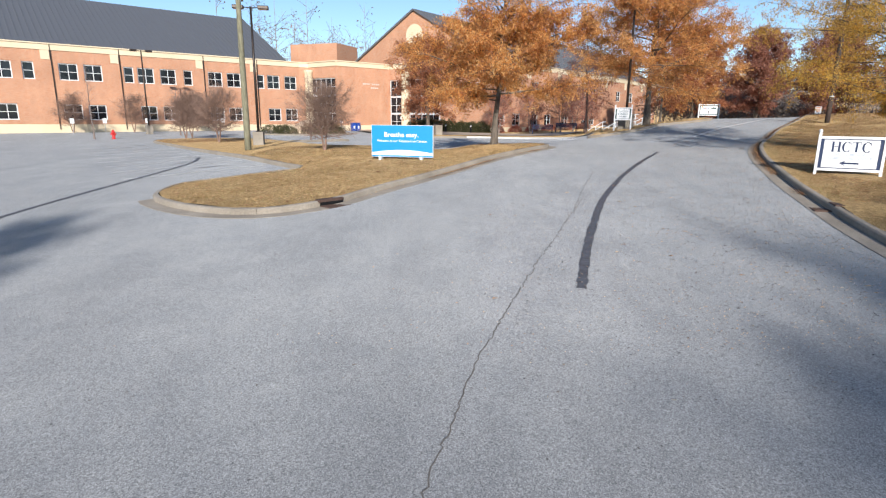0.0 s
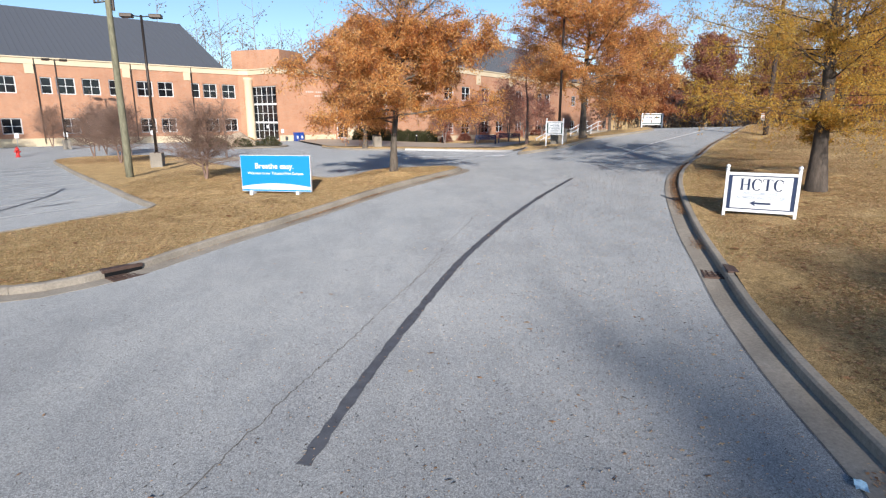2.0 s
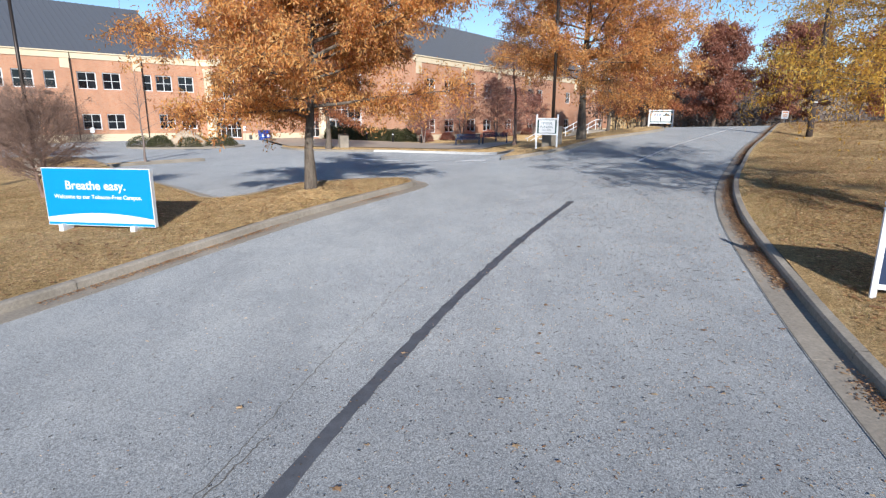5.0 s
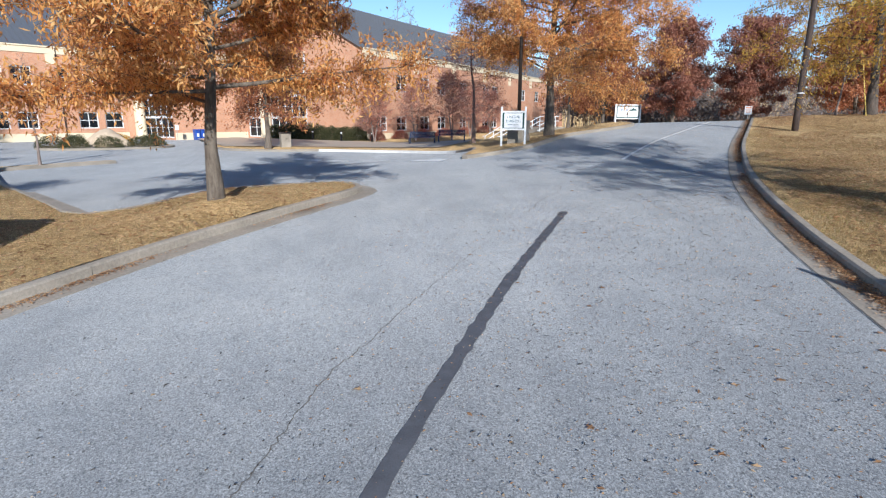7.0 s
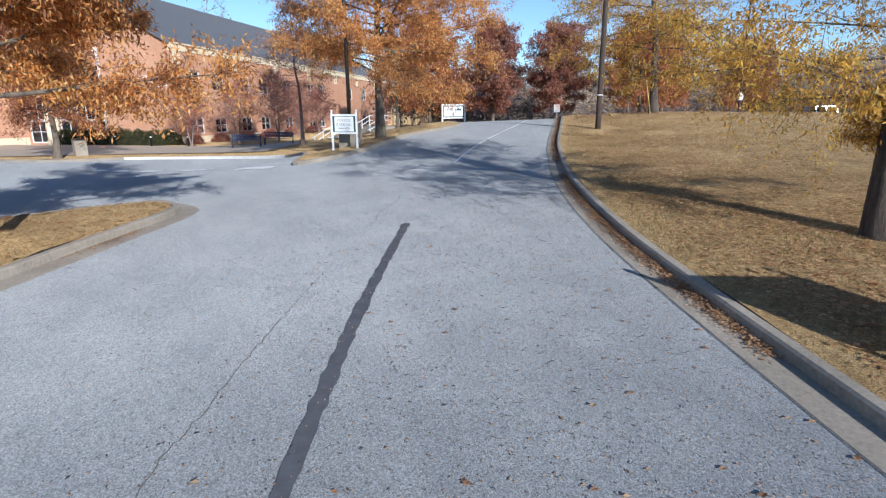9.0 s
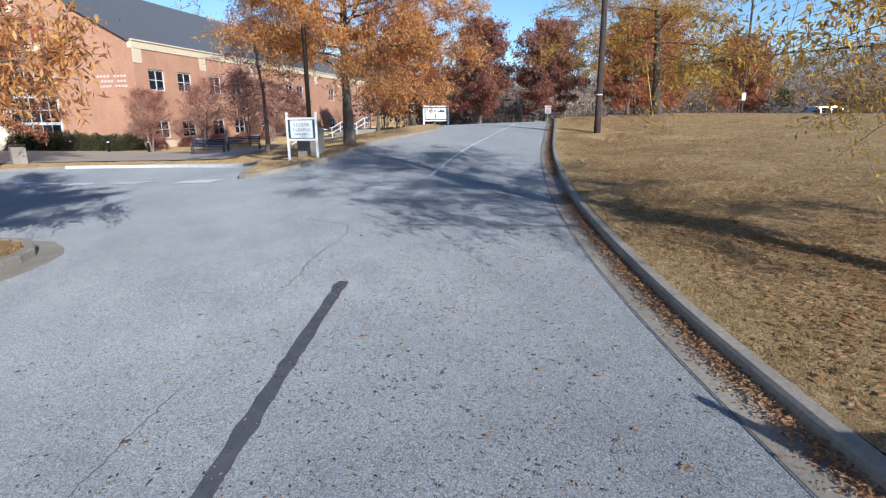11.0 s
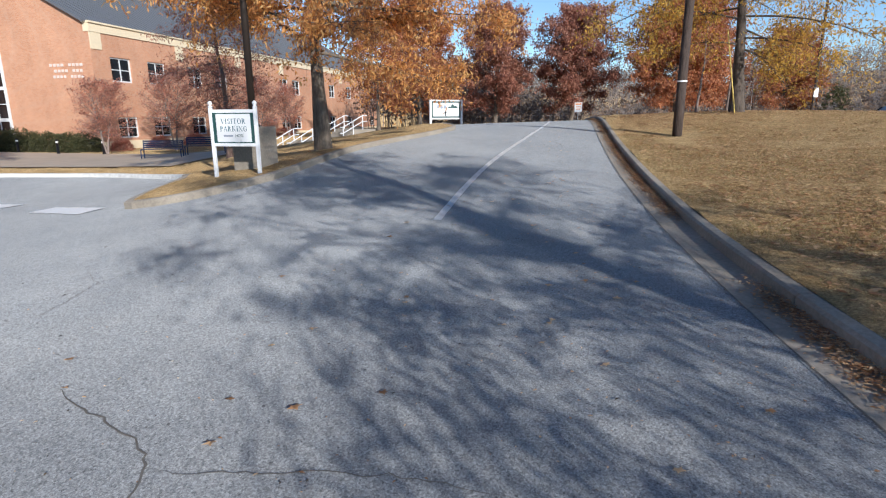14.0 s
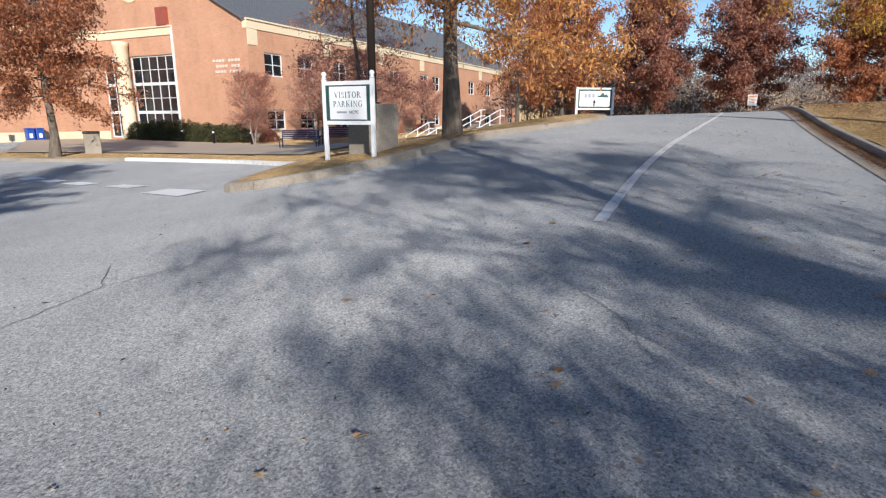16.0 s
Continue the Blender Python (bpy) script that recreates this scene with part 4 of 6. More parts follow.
def grow(seed, height, trunk_r, crown_base, radius, limbs, twigs, leaves, leaf_size, shape="cone", low=-0.1, high=1.0, multi=1, spread=0.0, lean=0.0, thin=1.0, stout=1.0, sprouts=0):
    """Trunk, limbs, twigs and leaf places of a tree at the origin.
    shape gives the crown's width over its height; low and high are the limbs' rise at the bottom and top."""
    rng = np.random.default_rng(seed)
    trunk, limb, twig, tips = [], [], [], []
    stems = []
    for m in range(multi):
        az = 2 * np.pi * m / multi + rng.uniform(0, 1)
        k = 9
        t = np.linspace(0, 1, k)
        wob = np.cumsum(rng.normal(0, 0.012 * height, (k, 2)), 0) * (t[:, None] ** 0.5)
        out = spread * height * t[:, None] ** 0.8 * np.array([[np.cos(az), np.sin(az)]])
        p = np.column_stack([wob + out + np.array([[lean, 0]]) * t[:, None] * height, t * height * (1 if m == 0 else rng.uniform(0.75, 1))])
        r = trunk_r * (1 - 0.93 * t) * (1 if multi == 1 else 0.75)
        if multi == 1:
            r = r + trunk_r * 0.45 * np.exp(-t * 28)
        trunk.append((p[:-1], p[1:], r[:-1], r[1:]))
        stems.append((p, r))
    for i in range(limbs + sprouts):
        p, r = stems[i % multi]
        f = crown_base + (0.97 - crown_base) * ((i + rng.uniform(0, 1)) / limbs) ** 0.9
        if i >= limbs:
            # short leafy sprouts low on the trunk
            f = rng.uniform(0.13, 0.42)
        q = np.array([np.interp(f, np.linspace(0, 1, len(p)), p[:, c]) for c in range(3)])
        rr = np.interp(f, np.linspace(0, 1, len(r)), r)
        g = max(0.0, (f - crown_base) / (1 - crown_base))
        if shape == "cone":
            wide = (0.72 + 0.28 * min(1, g / 0.15)) * (1 - g) ** 0.75 + 0.07
        elif shape == "broad":
            wide = (0.56 + 0.44 * min(1, g / 0.2)) * (1 - g) ** 1.1 + 0.06
        elif shape == "round":
            wide = max(0.15, math.sin(math.pi * min(0.97, 0.22 + 0.76 * g)) ** 0.7)
        else:
            wide = 0.35 + 0.65 * g
        ln = radius * wide * rng.uniform(0.75, 1.12) if i < limbs else rng.uniform(0.35, 0.75)
        az = i * 2.39996 + rng.normal(0, 0.3)
        el = low + (high - low) * g + rng.normal(0, 0.12)
        k = 6
        t = np.linspace(0, 1, k)
        ell = el + (0.25 - 0.5 * (low < 0)) * t - 0.25 * t * t
        step = ln / (k - 1)
        dirs = np.column_stack([np.cos(ell) * np.cos(az + 0.25 * np.sin(3 * t + i)), np.cos(ell) * np.sin(az + 0.25 * np.sin(3 * t + i)), np.sin(ell)])
        pts = q + np.vstack([[0, 0, 0], np.cumsum(dirs[1:] * step, 0)])
        r0 = min(rr * 0.55, 0.008 + 0.009 * ln) * stout
        lr = r0 * (1 - 0.85 * t)
        limb.append((pts[:-1], pts[1:], lr[:-1], lr[1:]))
        for j in range(twigs):
            s = rng.uniform(0.18, 1.0)
            b = np.array([np.interp(s, t, pts[:, c]) for c in range(3)])
            a2 = az + rng.choice([-1, 1]) * rng.uniform(0.5, 1.2)
            e2 = el * 0.4 + rng.normal(0.05, 0.35)
            l2 = ln * rng.uniform(0.18, 0.42) * (1.15 - 0.5 * s) + 0.12
            d2 = np.array([np.cos(e2) * np.cos(a2), np.cos(e2) * np.sin(a2), np.sin(e2)])
            mid = b + d2 * l2 * 0.5
            end = mid + (d2 + np.array([0, 0, -0.25 + rng.normal(0, 0.15)])) * l2 * 0.5
            r2 = max(0.003, r0 * 0.2)
            twig.append((np.array([b, mid]), np.array([mid, end]), np.array([r2, r2 * 0.7]), np.array([r2 * 0.7, r2 * 0.25])))
            tips.append((b, mid, end))
            for _ in range(2):
                e3 = mid + rng.normal(0, 1, 3) * l2 * 0.33
                twig.append((mid[None], e3[None], np.array([r2 * 0.5]), np.array([r2 * 0.2])))
                tips.append((mid, (mid + e3) / 2, e3))
    cat = lambda q: tuple(np.concatenate([s[i] for s in q]) for i in range(4))
    at = np.zeros((0, 3))
    if leaves:
        tp = np.array(tips)
        zz = tp[:, 2, 2] / height
        weight = np.where(zz > 0.62, thin, 1.0) * np.linalg.norm(tp[:, 2] - tp[:, 0], axis=1)
        pick = rng.choice(len(tp), leaves, p=weight / weight.sum())
        s = rng.uniform(0, 1, leaves)[:, None]
        at = np.where(s < 0.5, tp[pick, 0] + (tp[pick, 1] - tp[pick, 0]) * s * 2, tp[pick, 1] + (tp[pick, 2] - tp[pick, 1]) * (2 * s - 1))
        at = at + rng.normal(0, leaf_size * 0.7, (leaves, 3))
    return rng, cat(trunk), cat(limb), cat(twig), at


def tree(x, y, label, bark, leaf_mat, leaf_len, leaf_wid, droop=0.5, name="tree", category="tree", group="", z=None, rz=0.0, **kw):
    """A tree of its own: trunk, limbs and crown of single leaves."""
    rng, trunk, limb, twig, at = grow(leaf_size=leaf_len, **kw)
    ob = empty(name, x, y, (level(x, y) + 0.1 if z is None else z) - 0.04, rz, label, category, group)
    v, f = tubes_arrays(trunk, 12)
    arrays("trunk", v, f, bark, ob, "", True)
    v, f = tubes_arrays(limb, 6)
    tagged(arrays("branchwork", v, f, bark, ob, "", True), kind="stuff")
    v, f = tubes_arrays(twig, 3)
    tagged(arrays("twigwork", v, f, bark, ob), kind="stuff")
    if len(at):
        v, f = leaf_arrays(rng, at, leaf_len, leaf_wid, droop)
        tagged(arrays("crown", v, f, leaf_mat, ob), kind="stuff")
    return ob


OAK = dict(crown_base=0.2, limbs=64, twigs=26, leaf_len=0.17, leaf_wid=0.05, droop=0.7, low=-0.12, high=1.1)


def plant_trees():
    tree(*ISLAND_OAK, "willow oak with orange autumn leaves on the lawn island", BARK, LEAF_ORANGE, z=level(*ISLAND_OAK) + 0.32, seed=3, height=8.8, trunk_r=0.125, stout=1.2, radius=4.2, leaves=120000, thin=0.12, rz=95, **{**OAK, "crown_base": 0.205, "low": 0.04, "leaf_len": 0.115, "leaf_wid": 0.034})
    tree(14.6, 17.0, "large oak with yellow autumn leaves on the grass bank", DARKBARK, LEAF_YELLOW, seed=5, height=11.5, trunk_r=0.215, radius=5.1, leaves=100000, thin=0.6, stout=0.5, sprouts=30, shape="broad", **{**OAK, "crown_base": 0.15, "low": 0.0, "limbs": 84, "leaf_len": 0.085, "leaf_wid": 0.024})
    # Out-of-view oaks, added so their shadows darken the road's right side.
    for x, h, seed in ((10.4, 27.6, 6), (16.2, 28.8, 16)):
        tree(x, -67.0, "unseen tall oak with thinning rust leaves, added to shade the road", BARK, LEAF_RUST, seed=seed, height=h, trunk_r=0.3, radius=7.0, leaves=15000, group="tall oaks behind the road",
             **{**OAK, "limbs": 60, "twigs": 16, "crown_base": 0.5, "shape": "round", "leaf_len": 0.30, "leaf_wid": 0.12})
    # Another added tree out of view, for the shadow patch on the left.
    tree(-5.6, -32.0, "unseen tall oak with rust leaves, added to cast the left shadow patch", BARK, LEAF_RUST, seed=7, height=17.0, trunk_r=0.3, radius=2.8, leaves=5500, **{**OAK, "limbs": 50, "twigs": 16, "crown_base": 0.45, "shape": "round", "leaf_len": 0.24, "leaf_wid": 0.09})
    tree(13.8, 38.6, "tall oak with orange leaves beside the steps", BARK, LEAF_ORANGE, seed=8, height=15.0, trunk_r=0.2, radius=5.8, leaves=150000, thin=0.5, **{**OAK, "crown_base": 0.175, "leaf_len": 0.14, "leaf_wid": 0.045, "limbs": 84, "low": 0.0})
    tree(24.6, 66.0, "slender oak with thin rust leaves beyond the steps", BARK, LEAF_RUST, seed=10, height=11.0, trunk_r=0.16, radius=3.6, leaves=14000, **{**OAK, "crown_base": 0.3, "leaf_len": 0.22, "leaf_wid": 0.08, "twigs": 12, "limbs": 44})
    tree(11.9, 48.6, "young maple with sparse rust leaves by the benches", TWIGBARK, LEAF_RED, seed=11, height=9.4, trunk_r=0.12, radius=3.1, leaves=9000, stout=0.5, **{**OAK, "crown_base": 0.26, "leaf_len": 0.12, "leaf_wid": 0.05, "twigs": 24, "limbs": 60})
    tree(-2.2, 54.0, "red oak with rust-red leaves near the entrance", BARK, LEAF_RUST, seed=12, height=8.6, trunk_r=0.2, radius=3.9, leaves=36000, **{**OAK, "crown_base": 0.31, "leaf_len": 0.15, "leaf_wid": 0.08, "shape": "round", "low": -0.1})
    for i, (x, y, h, r, mat, word) in enumerate(((38.0, 70.5, 11.0, 4.3, LEAF_MAROON, "maroon"), (43.5, 66.0, 10.3, 4.5, LEAF_MAROON, "maroon"), (48.5, 58.0, 10.0, 4.5, LEAF_RUST, "rust-red"), (54.0, 60.5, 11.0, 4.6, LEAF_RUST, "rust-red"),
                                                (31.5, 74.0, 12.0, 4.6, LEAF_RUST, "rust-red"), (74.0, 66.0, 10.0, 5.0, LEAF_RUST, "faded brown"), (84.0, 44.0, 9.0, 4.4, LEAF_ORANGE, "orange-brown"))):
        tree(x, y, f"oak with dense {word} leaves beyond the road", BARK, mat, seed=20 + i, height=h, trunk_r=0.2, radius=r * 0.98, leaves=40000, group="oaks beyond the crest",
             **{**OAK, "crown_base": 0.2, "leaf_len": 0.22, "leaf_wid": 0.12, "shape": "round", "twigs": 16, "limbs": 64, "low": 0.0, "high": 0.95})
    tree(30.95, 38.4, "tall oak with sparse yellow leaves on the bank's crest", DARKBARK, LEAF_YELLOW, seed=31, height=13.5, trunk_r=0.23, radius=6.5, leaves=34000, thin=0.35, stout=0.8, **{**OAK, "crown_base": 0.17, "limbs": 46, "low": -0.1, "high": 0.9, "shape": "round"})
    tree(40.0, 27.0, "oak with sparse yellow leaves on the bank", BARK, LEAF_YELLOW, seed=33, height=12.0, trunk_r=0.24, radius=6.0, leaves=22000, **{**OAK, "crown_base": 0.3, "limbs": 46, "low": -0.1, "high": 0.9})
    # small bare ornamental trees
    bare = dict(crown_base=0.26, limbs=100, twigs=38, leaves=3000, leaf_len=0.05, leaf_wid=0.03, shape="round", low=0.25, high=1.2, multi=2, spread=0.12)
    for i, (x, y, h, r) in enumerate(((-5.6, 24.3, 2.6, 1.55), (-16.0, 37.7, 3.2, 1.9), (-21.5, 44.5, 3.4, 1.7), (-23.2, 49.3, 3.4, 1.7), (-35.0, 61.0, 3.6, 1.7), (-39.5, 57.5, 3.6, 1.7), (-30.0, 65.5, 3.4, 1.7))):
        tree(x, y, "small bare ornamental tree with dense brown twigs", TWIGBARK, LEAF_WOODS, name="ornamental_tree", group="bare ornamental trees", seed=40 + i, height=h, trunk_r=0.075, radius=r * 1.15, **bare)
    for i, (x, y, h, r) in enumerate(((5.6, 64.0, 4.4, 1.9), (9.6, 67.0, 5.4, 2.3), (13.0, 66.0, 6.0, 2.4), (16.2, 74.0, 5.2, 2.2), (20.0, 81.0, 5.0, 2.0))):
        tree(x, y, "small tree with thin red leaves before the brick wall", GREYBARK, LEAF_RED, name="ornamental_tree", group="red trees at the wall", seed=60 + i, height=h, trunk_r=0.10, radius=r,
             **{**bare, "leaves": 8500, "leaf_len": 0.11, "leaf_wid": 0.05, "low": 0.2, "limbs": 60, "twigs": 30})
    for i, (x, y, h) in enumerate(((-31.0, 47.5, 6.5), (-10.2, 40.2, 5.0), (-19.5, 46.0, 5.6), (-27.0, 55.0, 5.5))):
        tree(x, y, "slender bare sapling with pale trunk", GREYBARK, None, name="sapling", group="bare saplings", seed=70 + i, height=h, trunk_r=0.06, radius=1.4,
             leaf_len=0.1, leaf_wid=0.05, leaves=0, crown_base=0.35, limbs=22, twigs=6, low=0.5, high=1.2)
    for i, (x, y) in enumerate(((30.0, 39.6), (31.6, 39.4))):
        tree(x, y, "thin pale sapling beside the crest oak", GREYBARK, None, name="sapling", seed=80 + i, height=4.0, trunk_r=0.06, radius=0.9, lean=0.06,
             leaf_len=0.1, leaf_wid=0.05, leaves=0, crown_base=0.5, limbs=12, twigs=5, low=0.6, high=1.2)


plant_trees()


def woods():
    """Far bare woods on the slopes round the college, too far and many to tell apart."""
    rng = np.random.default_rng(7)
    segs, tips = [], []
    spots = []
    for _ in range(170):
        spots.append((rng.uniform(-85, 45), rng.uniform(112, 185), rng.uniform(13, 24)))
    for _ in range(620):
        a, d = rng.uniform(-0.25, 1.15), rng.uniform(78, 190)
        spots.append((20 + d * math.cos(a), 40 + d * math.sin(a), rng.uniform(8, 14) if a > 0.75 else rng.uniform(4.5, 8)))
    for _ in range(700):
        a, d = rng.uniform(-0.3, 1.2), rng.uniform(52, 130)
        spots.append((20 + d * math.cos(a), 40 + d * math.sin(a), rng.uniform(1.8, 4.0)))
    spots += [(-46, 112, 26), (-39, 114, 25), (-33.5, 110, 27), (-28, 113, 27), (-24, 116, 22), (-17, 114, 24), (-10, 116, 22)]
    for _ in range(130):
        spots.append((rng.uniform(33, 52), rng.uniform(78, 100), rng.uniform(5, 10)))
    for _ in range(900):
        spots.append((rng.normal(200, 45), rng.normal(95, 55), rng.uniform(7, 11)))
    for x, y, h in spots:
        z = FAR_LEVEL(x, y) - 0.5
        top = np.array([x + rng.normal(0, 0.4), y + rng.normal(0, 0.4), z + h])
        base = np.array([x, y, z])
        r = 0.0065 * h
        segs.append((base[None], top[None], np.array([r]), np.array([0.02])))
        for k in range(16 if x < 130 else 9):
            f = rng.uniform(0.3, 0.97)
            b = base + (top - base) * f
            az, el = rng.uniform(0, 2 * np.pi), rng.uniform(0.3, 1.1)
            ln = h * 0.26 * (1.15 - f) + 0.6
            e = b + ln * np.array([math.cos(az) * math.cos(el), math.sin(az) * math.cos(el), math.sin(el)])
            segs.append((b[None], e[None], np.array([r * 0.35]), np.array([0.015])))
            for _ in range(3):
                q = b + (e - b) * rng.uniform(0.3, 1)
                e2 = q + rng.normal(0, 0.32, 3) * ln + np.array([0, 0, 0.15 * ln])
                segs.append((q[None], e2[None], np.array([0.035]), np.array([0.012])))
            tips.append(e)
    cat = tuple(np.concatenate([s[i] for s in segs]) for i in range(4))
    v, f = tubes_arrays(cat, 3)
    tagged(arrays("woodland", v, f, WOODBARK), "bare grey-brown autumn woods on the hillside", "woods", "", "stuff")
    tips = np.array(tips)
    pick = rng.random(len(tips)) < 0.4
    at = np.repeat(tips[pick], 5, 0) + rng.normal(0, 0.8, (pick.sum() * 5, 3))
    v, f = leaf_arrays(rng, at, 0.5, 0.3, 0.3)
    tagged(arrays("woodland_leaves", v, f, LEAF_WOODS), "thin brown leaves left in the far woods", "foliage", "", "stuff")


woods()


# ---- shrubs ----
def shrub(x, y, w, d, h, mat, label, seed, name="shrub", group="", rz=0.0, leaves=5000, leaf=0.07, dz=0.0):
    """A dense shrub: stems inside, single leaves over an uneven mound."""
    rng = np.random.default_rng(seed)
    ob = empty(name, x, y, level(x, y) + 0.1 + dz, rz, label, "shrub", group)
    n = leaves
    u = rng.normal(0, 1, (n, 3))
    u /= np.linalg.norm(u, axis=1)[:, None]
    u[:, 2] = np.abs(u[:, 2])
    lump = np.array([1 + 0.22 * noise.noise((p[0] * 2.3 + seed, p[1] * 2.3, p[2] * 2.3)) for p in u])
    at = u * (rng.uniform(0.55, 1.03, n) ** 0.5 * lump)[:, None] * np.array([w / 2, d / 2, h])
    v, f = leaf_arrays(rng, at, leaf, leaf * 0.55, 0.0)
    tagged(arrays("foliage", v, f, mat, ob), kind="stuff")
    k = 24
    p0 = np.column_stack([rng.normal(0, w * 0.08, k), rng.normal(0, d * 0.08, k), np.zeros(k)])
    p1 = u[:k] * np.array([w / 2, d / 2, h]) * 0.85
    v, f = tubes_arrays((p0, p1, np.full(k, 0.012), np.full(k, 0.004)), 4)
    tagged(arrays("stems", v, f, BARK, ob), kind="stuff")
    return ob


for i, t in enumerate(np.linspace(0, 1, 8)):
    shrub(-4.9 + 8.7 * t, 75.5 - 6.5 * t, 2.4, 1.7, 1.5 + 0.15 * math.sin(5 * t), LEAF_GREEN, "dark green clipped hedge shrub before the glazed front", 100 + i, "hedge_shrub", "hedge at the wall", leaves=6000, leaf=0.11)
for i, (x, y, w) in enumerate(((6.0, 69.6, 1.6), (8.4, 72.4, 1.8), (11.0, 75.6, 2.0), (14.0, 79.6, 2.2), (17.2, 83.8, 2.2), (20.8, 88.4, 2.4))):
    shrub(x, y, w, 1.3, 0.95, LEAF_RED, "low red-leaved shrub along the brick wall", 120 + i, group="red shrubs at the wall", leaves=3000, leaf=0.1)


def rock_bed():
    x, y = -15.8, 60.3
    ring = np.array([(x + 5.0 * math.cos(a), y + 4.0 * math.sin(a)) for a in np.linspace(0, 2 * math.pi, 60)[:-1]])
    sweep_kerb("kerb_bed", ring, KERB, CONCRETE, True, label="round concrete kerb of the planting bed")
    sheet("planting_bed", offset(ring, 0.16, True), 0.13, 0.6, PAVING, 0.05, label="mulched planting bed with boulder", category="bed")
    bm = bmesh.new()
    bmesh.ops.create_icosphere(bm, subdivisions=4, radius=1)
    for v in bm.verts:
        n = 1 + 0.16 * noise.noise(v.co * 1.3 + Vector((4, 0, 0))) + 0.06 * noise.noise(v.co * 4)
        v.co = Vector((v.co.x * 1.9 * n * (1.0 - 0.35 * max(0, v.co.z)), v.co.y * 1.1 * n, max(-0.2, v.co.z * 1.35 * n)))
    ob = part("boulder", bm, ROCK, None, "", True)
    ob.matrix_world = pose(x, y, level(x, y) + 0.1, 0, 0, -15)
    tagged(ob, "large pale sandstone boulder in the planting bed", "rock")
    for i, (dx, dy, w) in enumerate(((-3.3, -1.6, 2.2), (-1.1, -2.7, 1.9), (1.3, -2.7, 1.9), (3.3, -1.4, 2.3), (-3.0, 1.4, 1.8), (3.0, 1.3, 1.8), (0.2, 2.2, 1.8))):
        shrub(x + dx, y + dy, w * 1.15, 1.4, 0.95, LEAF_GREEN if i != 6 else LEAF_YELLOW, "low clipped green shrub round the boulder", 140 + i, group="shrubs round the boulder", leaves=3000, leaf=0.09)


rock_bed()


# ---- signs ----
def panel_sign(name, left, right, z0, z1, top, label, panel_mat, edge_mat, posts=0.09, depth=0.07, border=0.07, finials=True, margin=0.025):
    """A framed board between two square posts with ball finials; z0, z1: the board's foot and head above the ground."""
    left, right = Vector(left), Vector(right)
    d = right - left
    w = d.length
    za, zb = level(*left) + 0.12, level(*right) + 0.12
    base = max(za, zb)
    ob = empty(name, left.x, left.y, base, math.degrees(math.atan2(d.y, d.x)), label, "sign")
    for x, zz in ((0, za), (w, zb)):
        bm = bmesh.new()
        box(bm, x, 0, (top + zz - base - 0.1) / 2, posts, posts, top - (zz - base) + 0.1, 0, 0.006)
        post = part("post", bm, WHITE, ob)
        if not finials:
            continue
        bm = bmesh.new()
        lathe(bm, [(0.02, 0), (0.05, 0.012), (0.05, 0.025), (0.022, 0.04), (0.045, 0.07), (0.05, 0.095), (0.035, 0.125), (0.008, 0.14)], 12, (x, 0, top))
        part("finial", bm, WHITE, post, "turned white ball finial", True)
    for z in (z0 + border / 2, z1 - border / 2):
        bm = bmesh.new()
        box(bm, w / 2, 0, z, w - posts, depth * 0.8, border, 0, 0.004)
        part("rail", bm, WHITE, ob)
    bm = bmesh.new()
    box(bm, w / 2, 0, (z0 + z1) / 2, w - posts, depth * 0.4, z1 - z0 - 2 * border)
    part("backing", bm, edge_mat, ob, "coloured margin of the board")
    bm = bmesh.new()
    ins = 0.085
    box(bm, w / 2, -depth * 0.2 - 0.002, (z0 + z1) / 2, w - posts - 2 * ins, 0.006, z1 - z0 - 2 * border - 2 * margin)
    part("panel", bm, panel_mat, ob, "white lettered panel")
    return ob, w, -depth * 0.2 - 0.0065


def arrow(parent, mat, x, z, y, length, height, up=False):
    bm = bmesh.new()
    h = height
    pts = [(-length / 2, 0), (-length / 2 + h, h / 2), (-length / 2 + h * 0.75, h * 0.16), (length / 2, h * 0.16), (length / 2, -h * 0.16), (-length / 2 + h * 0.75, -h * 0.16), (-length / 2 + h, -h / 2)]
    if up:
        pts = [(b, -a) for a, b in pts]
    v0 = [bm.verts.new((x + a, y, z + b)) for a, b in pts]
    v1 = [bm.verts.new((x + a, y + 0.004, z + b)) for a, b in pts]
    bm.faces.new(v0)
    bm.faces.new(v1[::-1])
    for i in range(len(pts)):
        bm.faces.new((v0[i], v1[i], v1[(i + 1) % len(pts)], v0[(i + 1) % len(pts)]))
    return part("arrow", bm, mat, parent)


